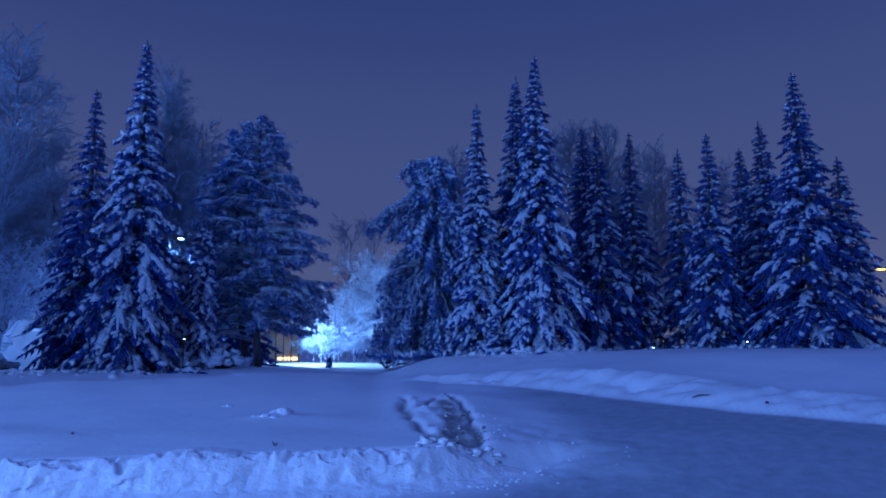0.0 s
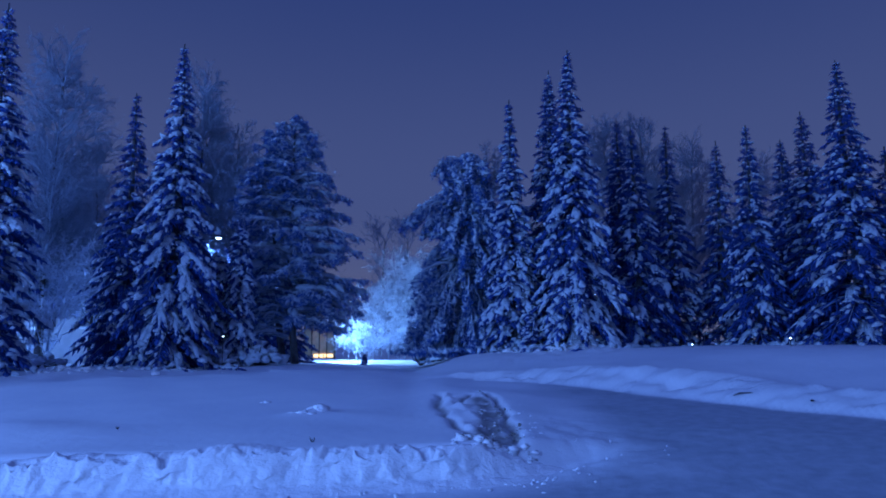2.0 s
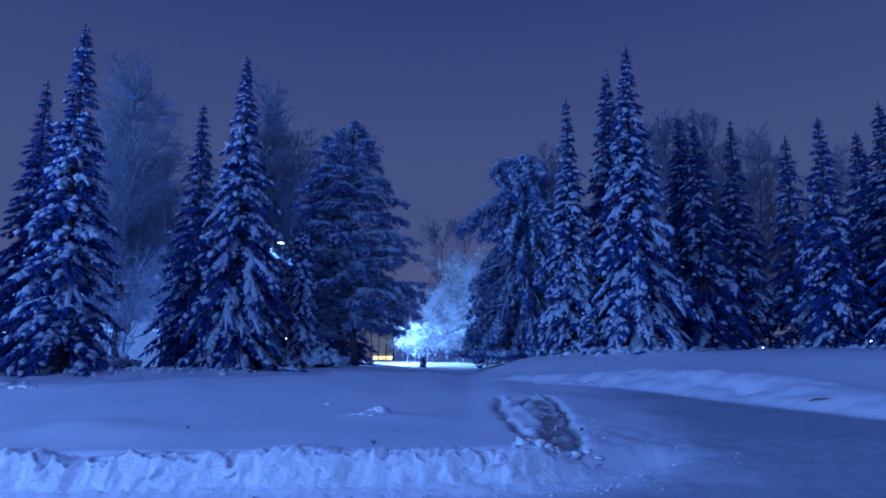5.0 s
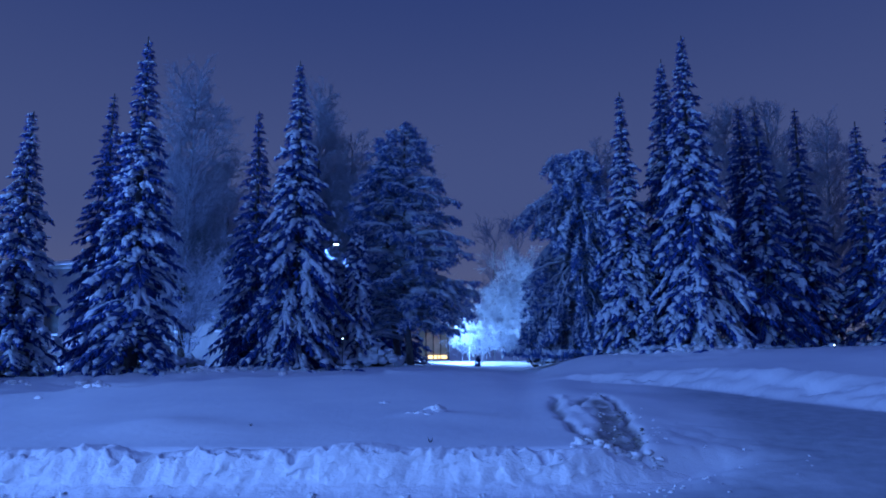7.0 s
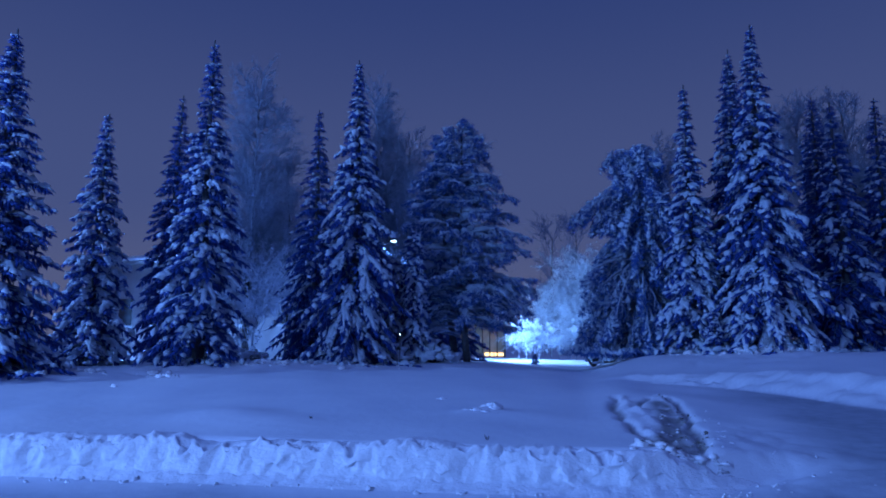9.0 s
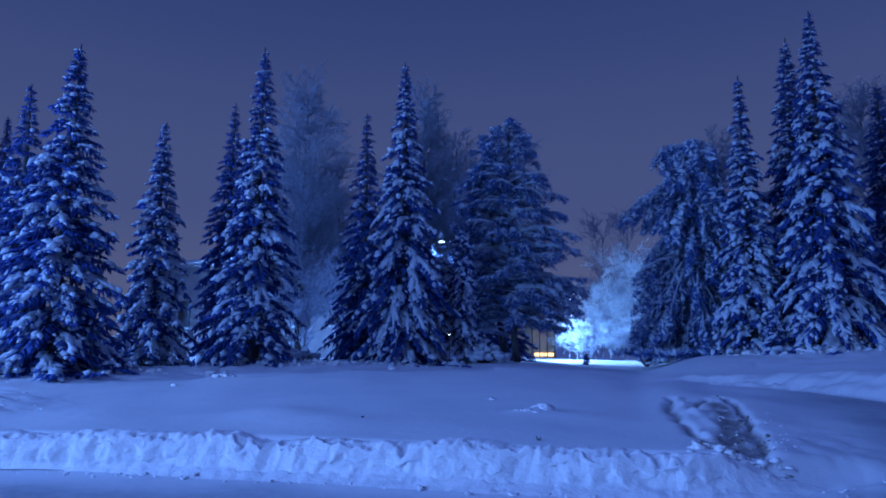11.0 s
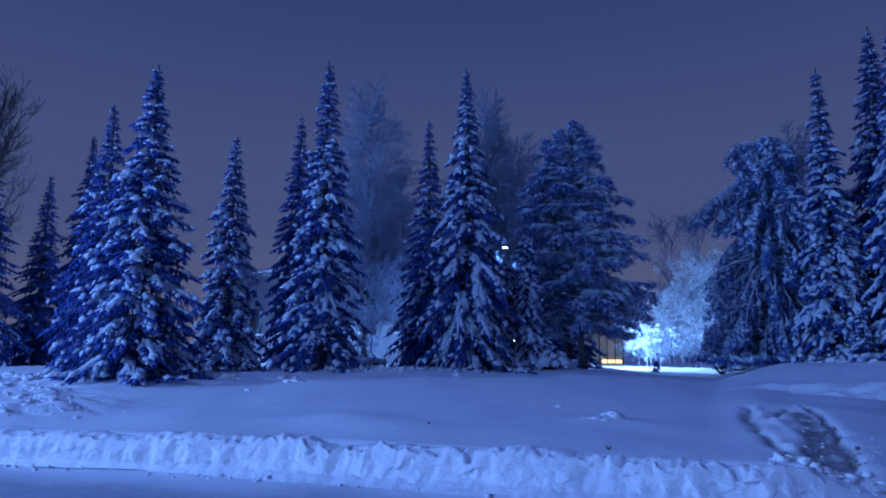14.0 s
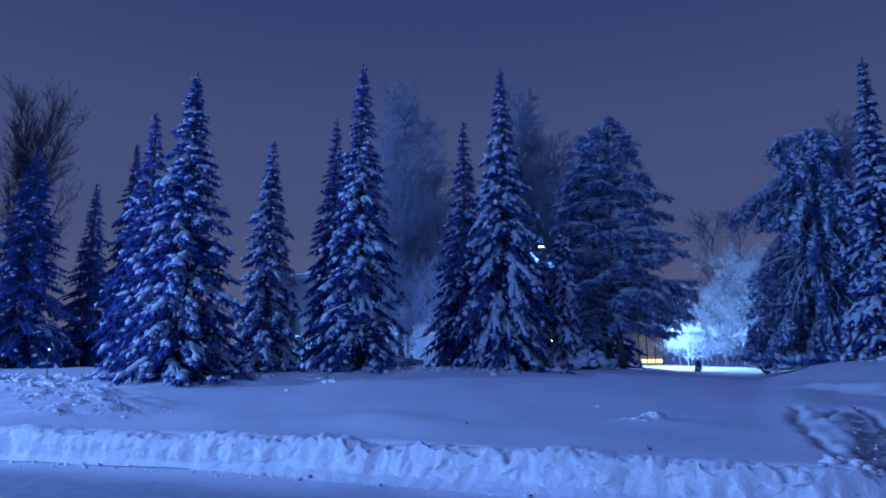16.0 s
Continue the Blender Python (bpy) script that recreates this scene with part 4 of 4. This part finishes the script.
RIMY = "broad tree white with hoarfrost under a bright lamp"
rimy_a = bare_tree("frosted_tree", -7.4, 53.0, 7.4, 55, 1.35, 0.30, 0.013, FROST, RIMY, "frosted tree", "frosted trees in the gap", taper=0.45, low=0.04, kids_of=(18, 6, 4, 2))
rimy_b = bare_tree("frosted_tree", -4.4, 51.0, 6.6, 56, 1.45, 0.22, 0.013, FROST, RIMY, "frosted tree", "frosted trees in the gap", taper=0.45, low=0.04, kids_of=(18, 6, 4, 2))
for src, x, y, sc, turn in ((rimy_a, -5.5, 57.0, 1.10, 120), (rimy_b, -2.1, 53.5, 1.10, 200), (rimy_b, -8.9, 59.0, 0.98, 280), (rimy_a, -3.1, 60.0, 1.2, 30), (rimy_b, -9.9, 56.0, 0.7, 150), (rimy_b, -6.4, 56.0, 0.9, 75), (rimy_a, -3.9, 57.0, 0.85, 260), (rimy_b, -1.0, 55.5, 1.05, 330), (rimy_a, -7.6, 62.0, 1.08, 15), (rimy_b, -8.6, 50.5, 0.80, 190), (rimy_a, -5.7, 50.0, 0.88, 45)):
    copy_tree(src, x, y, sc, turn)
shrub_a = bare_tree("frosted_shrub", -15.0, 21.6, 4.6, 57, 1.2, 0.35, 0.015, TWIG, "leafless undergrowth dusted with snow between the spruces", "shrub", "undergrowth", kids_of=(13, 6, 4, 2), low=0.05)
for x, y, sc, turn in ((-16.2, 23.4, 1.15, 50), (-10.9, 23.0, 0.9, 260), (-18.6, 22.4, 0.9, 310), (-19.0, 25.0, 1.2, 20), (9.0, 27.5, 1.1, 80), (11.2, 27.0, 1.1, 190), (7.2, 27.2, 1.0, 240), (4.9, 26.4, 0.9, 330), (-17.6, 24.4, 1.1, 200), (-12.6, 24.8, 1.0, 15)):
    copy_tree(shrub_a, x, y, sc, turn)
rimy_c = bare_tree("frosted_bush", -8.1, 42.6, 2.75, 58, 1.25, 0.1, 0.017, FROST, "low frosted bush bent over the lit snow", "bush", "frosted bushes in the gap", kids_of=(15, 6, 4, 2), low=0.2)
for x, y, sc, turn in ((-7.0, 42.9, 0.92, 60), (-5.3, 43.6, 0.8, 170), (-3.6, 42.6, 0.9, 250), (-2.2, 43.5, 1.0, 20), (-8.9, 44.0, 0.9, 320), (-6.2, 49.5, 1.2, 100), (-4.4, 48.0, 1.25, 210), (-2.7, 48.5, 1.3, 140)):
    copy_tree(rimy_c, x, y, sc, turn)


# ---------------------------------------------------------------- thuja, bushes, saplings
spruce("thuja", -7.95, 20.9, 5.38, 0.70, 61, 0.95, 1.3, 0.30, 1.3, "dark columnar thuja speckled with snow", "evergreens by the pine")
spruce("thuja", -8.75, 20.9, 4.5, 0.70, 62, 0.95, 2.4, 0.35, 1.3, "dark columnar thuja speckled with snow", "evergreens by the pine")


def snowy_bush(x, y, w, h, seed, label):
    rng = np.random.default_rng(seed)
    base = on_ground(x, y, 0.05)
    bush = tagged(empty("snowy_bush", base), label, "bush", "bushes under the trees")
    twigs, snow = Soup(), Soup()
    n = 60
    a, e = rng.uniform(0, 6.28, n), rng.uniform(0.2, 1.3, n)
    tip = np.stack([np.cos(a) * np.cos(e) * w, np.sin(a) * np.cos(e) * w, np.sin(e) * h], -1) * rng.uniform(0.8, 1.1, (n, 1))
    t = np.linspace(0, 1, 4)
    P = tip[:, None] * t[:, None]
    twigs.tubes(P, np.full((n, 4), 0.012), 3)
    for _ in range(46):
        tv, tf = ball(rng, 0.5, 9, 6)
        s = rng.uniform(0.07, 0.17) * min(w, 1)
        aa, rr = rng.uniform(0, 6.28), rng.random() ** 0.6
        snow.add(tv * s * np.array([1.25, 1.1, 0.8]) + (math.cos(aa) * rr * w, math.sin(aa) * rr * w, h * (1 - 0.7 * rr * rr) * rng.uniform(0.6, 1)), tf)
    tagged(part("branchwork", twigs.mesh(), BARK, bush), kind="stuff")
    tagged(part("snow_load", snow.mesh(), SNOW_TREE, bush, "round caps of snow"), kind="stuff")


snowy_bush(-7.45, 21.3, 1.0, 0.85, 71, "low bush under round caps of snow")
snowy_bush(-8.5, 20.4, 0.8, 0.7, 72, "low bush under round caps of snow")
snowy_bush(-14.3, 20.0, 0.9, 0.6, 75, "low bush under round caps of snow")
snowy_bush(-2.55, 36.5, 1.0, 0.8, 79, "low bush under round caps of snow")
snowy_bush(-2.75, 31.0, 0.45, 0.95, 73, "small leafless bush dotted with snow at the gap")
# added trees that darken the open foot of the old pine
for x, y, top, rad, seed in ((-9.4, 27.6, 3.7, 1.7, 81), (-8.4, 28.6, 3.1, 1.5, 82), (-10.4, 26.6, 3.3, 1.4, 83)):
    spruce("spruce", x, y, top, rad, seed, 0.6, 0.35, 0.8, 1.2, "young dark spruce added to fill the dark below the old pine", "young spruces behind the pine")
spruce("sapling", -6.1, 34.46, 0.80, 0.26, 74, 0.6, 0.10, 0.9, 2.4, "tiny dark conifer standing alone in the lit snow", "saplings")


# ---------------------------------------------------------------- buildings, lamps, small things
def box(soup, x0, y0, z0, x1, y1, z1):
    v = [(x, y, z) for z in (z0, z1) for y in (y0, y1) for x in (x0, x1)]
    q = [(0, 2, 3, 1), (4, 5, 7, 6), (0, 1, 5, 4), (2, 6, 7, 3), (0, 4, 6, 2), (1, 3, 7, 5)]
    soup.add(v, [t for a, b, c, d in q for t in ((a, b, c), (a, c, d))])


def boxed(name, dims, mat, parent, label=""):
    s = Soup()
    box(s, *dims)
    return part(name, s.mesh(), mat, parent, label, smooth=False)


def hall():
    """The long pale hall behind the left-hand spruces."""
    b = tagged(empty("hall", (-26.0, 31.2, 0.0), -12.2), "long pale flat-roofed hall lit by a cold lamp", "building")
    boxed("wall", (-11, 0, -0.5, 10, 9, 6.3), FACADE, b)
    boxed("roof", (-11.3, -0.35, 6.3, 10.3, 9.3, 6.55), STEEL, b, "snow-edged metal roof rim")
    boxed("roof_snow", (-11.35, -0.42, 6.50, 10.35, 9.2, 6.75), SNOW, b, "flat layer of snow on the roof")
    for i in range(7):
        x = -9.6 + 2.8 * i
        w = boxed("window", (x, -0.06, 2.4, x + 1.3, 0.02, 4.1), DARK, b)
        boxed("frame", (x - 0.08, -0.10, 2.28, x + 1.38, -0.065, 2.40), FACADE, w)
    boxed("wall_lamp", (0.2, -0.32, 3.7, 0.5, -0.05, 4.5), GLOW_DIM, b, "tall lit wall lamp")
    return b


hall()


def kiosk():
    """The warm-lit wooden house seen under the pine."""
    b = tagged(empty("wooden_house", (-15.0, 60.0, 0.0), 14), "brown wooden house with warm lit windows", "house")
    boxed("wall", (-1.3, 0, -0.5, 1.6, 5, 3.3), BROWN_WALL, b)
    boxed("roof", (-1.7, -0.5, 3.3, 2.0, 5.4, 3.5), DARK, b)
    boxed("roof_snow", (-1.65, -0.45, 3.5, 1.95, 5.3, 3.75), SNOW, b, "thick snow on the roof")
    for i in range(5):
        x = -1.4 + 0.7 * i
        boxed("post", (x, -0.45, -0.3, x + 0.10, -0.35, 3.3), DARK, b, "dark wooden veranda post")
    for i in range(2):
        x = -0.45 + 0.95 * i
        w = boxed("window", (x, -0.05, 0.16, x + 0.86, 0.02, 0.46), GLOW_WARM, b, "warm lit window")
        boxed("frame", (x - 0.05, -0.09, 0.08, x + 0.85, -0.055, 0.16), BROWN_WALL, w)
    return b


kiosk()
# unseen lamp added to warm the house wall
bulb("house_fill", (-14.4, 58.6, 2.6), 14, (1.0, 0.42, 0.12), 0.1)


def street_lamp(x, y, h, arm, mat, label, turn=0, long=0.5, paint=STEEL):
    base = on_ground(x, y, 0.05)
    lamp = tagged(empty("street_lamp", base, turn), label, "street lamp", "street lamps")
    hz = h - base[2]
    t = np.linspace(0, 1, 8)
    s = Soup()
    s.tubes(np.stack([0 * t, 0 * t, t * hz], -1)[None], (0.075 - 0.03 * t)[None], 10)
    part("pole", s.mesh(), paint, lamp)
    s = Soup()
    s.tubes(np.stack([arm * t, 0 * t, hz + 0.25 * np.sin(t * 1.57)], -1)[None], np.full((1, 8), 0.03), 8)
    part("arm", s.mesh(), paint, lamp)
    head = boxed("head", (arm - 0.12, -0.13, hz + 0.22, arm + long, 0.13, hz + 0.32), paint, lamp)
    boxed("lens", (arm - 0.08, -0.10, hz + 0.17, arm + long - 0.04, 0.10, hz + 0.215), mat, head, "glowing lamp lens")
    return lamp


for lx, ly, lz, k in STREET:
    street_lamp(lx - 1.0, ly, lz - 0.2, 0.85, GLOW_COLD, "tall cold-white street lamp, unseen, assumed beside the road")
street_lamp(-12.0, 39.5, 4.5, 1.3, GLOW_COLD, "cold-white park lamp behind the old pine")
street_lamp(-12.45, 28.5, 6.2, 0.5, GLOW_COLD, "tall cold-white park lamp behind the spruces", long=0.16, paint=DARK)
street_lamp(25.0, 37.2, 5.6, 0.6, GLOW_SODIUM, "orange sodium street lamp beyond the spruces")


def bollard(x, y, z, mat, label):
    base = on_ground(x, y, 0.05)
    b = tagged(empty("light_point", base), label, "bollard lamp", "bollard lamps")
    h = z - base[2]
    s = Soup()
    s.tubes(np.array([[(0, 0, 0), (0, 0, h * 0.5), (0, 0, h)]]), np.full((1, 3), 0.012), 8)
    part("post", s.mesh(), DARK, b)
    s = Soup()
    tv, tf = ball(np.random.default_rng(1), 0.0, 12, 8)
    s.add(tv * (0.008 + 0.0007 * math.hypot(x, y)) * np.array([1.2, 1.0, 0.8]) + (0, 0, h), tf)
    part("globe", s.mesh(), mat, b, "small glowing globe")


# distant points of light, built nearer by as small globes on added posts
bollard(-7.62, 18.85, 1.78, GLOW_COLD, "small globe on a post in place of a distant point of light")
bollard(6.38, 19.51, 1.45, GLOW_COLD, "small globe on a post in place of a distant point of light")
bollard(8.78, 18.55, 1.62, GLOW_COLD, "small globe on a post in place of a distant point of light")
bollard(15.5, 22.6, 1.62, GLOW_COLD, "small globe on a post in place of a distant point of light")
bollard(-17.90, 9.18, 1.52, GLOW_COLD, "small globe on a post in place of a distant point of light")


def stick(x, y, ln, turn, seed):
    rng = np.random.default_rng(seed)
    s = Soup()
    t = np.linspace(-0.5, 0.5, 6)
    z = [float(ground_z(x + ln * u * math.cos(turn), y + ln * u * math.sin(turn))) for u in t]
    z = np.mean(z) + 0.03 + 0.6 * (np.array(z) - np.mean(z)) * (ln > 0.2)
    p = np.stack([x + ln * t * math.cos(turn), y + ln * t * math.sin(turn) + rng.normal(0, 0.02, 6), z], -1)
    s.tubes(p[None], (0.016 * np.array([0.3, 1.0, 1.2, 0.9, 0.8, 0.2]))[None], 6)
    tagged(part("stick", s.mesh(), BARK), "dark broken branch lying on the snow", "stick", "sticks on the snow")


stick(4.70, 11.83, 0.34, -0.5, 1)
stick(5.42, 10.93, 0.09, 0.6, 2)


def dead_grass(x, y, h, seed):
    rng = np.random.default_rng(seed)
    s = Soup()
    n = 12
    base = np.array(on_ground(x, y, 0.02))
    a = rng.uniform(0, 6.28, n)
    tip = np.stack([np.cos(a) * h * 0.4, np.sin(a) * h * 0.4, rng.uniform(0.5, 1.0, n) * h], -1)
    t = np.linspace(0, 1, 4)[:, None]
    s.tubes(base + tip[:, None] * np.concatenate([t * 0.9, t * 0.9, t], 1), np.full((n, 4), 0.005) * np.array([1, 0.9, 0.7, 0.3]), 3)
    tagged(part("grass_tuft", s.mesh(), BARK), "small tuft of dry dark stalks poking out of the snow", "grass tuft", "stalks in the snow")


dead_grass(-2.02, 7.85, 0.09, 1)
dead_grass(-4.71, 8.3, 0.06, 2)


def dark_strip(name, x0, x1, off, width, seed):
    """A thin dark line at the foot of the bank."""
    rng = np.random.default_rng(seed)
    u = np.linspace(x0, x1, 40)
    y = bank_line(u) + off + 0.03 * np.sin(u * 3.1)
    w = width * np.sin(np.linspace(0, math.pi, 40)) ** 0.4 * rng.uniform(0.4, 1.2, 40)
    z = np.maximum(ground_z(u, y), 0) + 0.012
    v = np.concatenate([np.stack([u, y - w, z], -1), np.stack([u, y + w, z + 0.004], -1)])
    i = np.arange(39)
    q = np.stack([i, i + 1, i + 41, i + 40], -1)
    tagged(part(name, (v, q), DARK), "thin dark line at the foot of the bank", "bare asphalt", kind="structure")


dark_strip("road_edge", -8.9, -7.4, -0.11, 0.018, 1)
dark_strip("road_edge", -10.3, -9.3, -0.11, 0.012, 2)
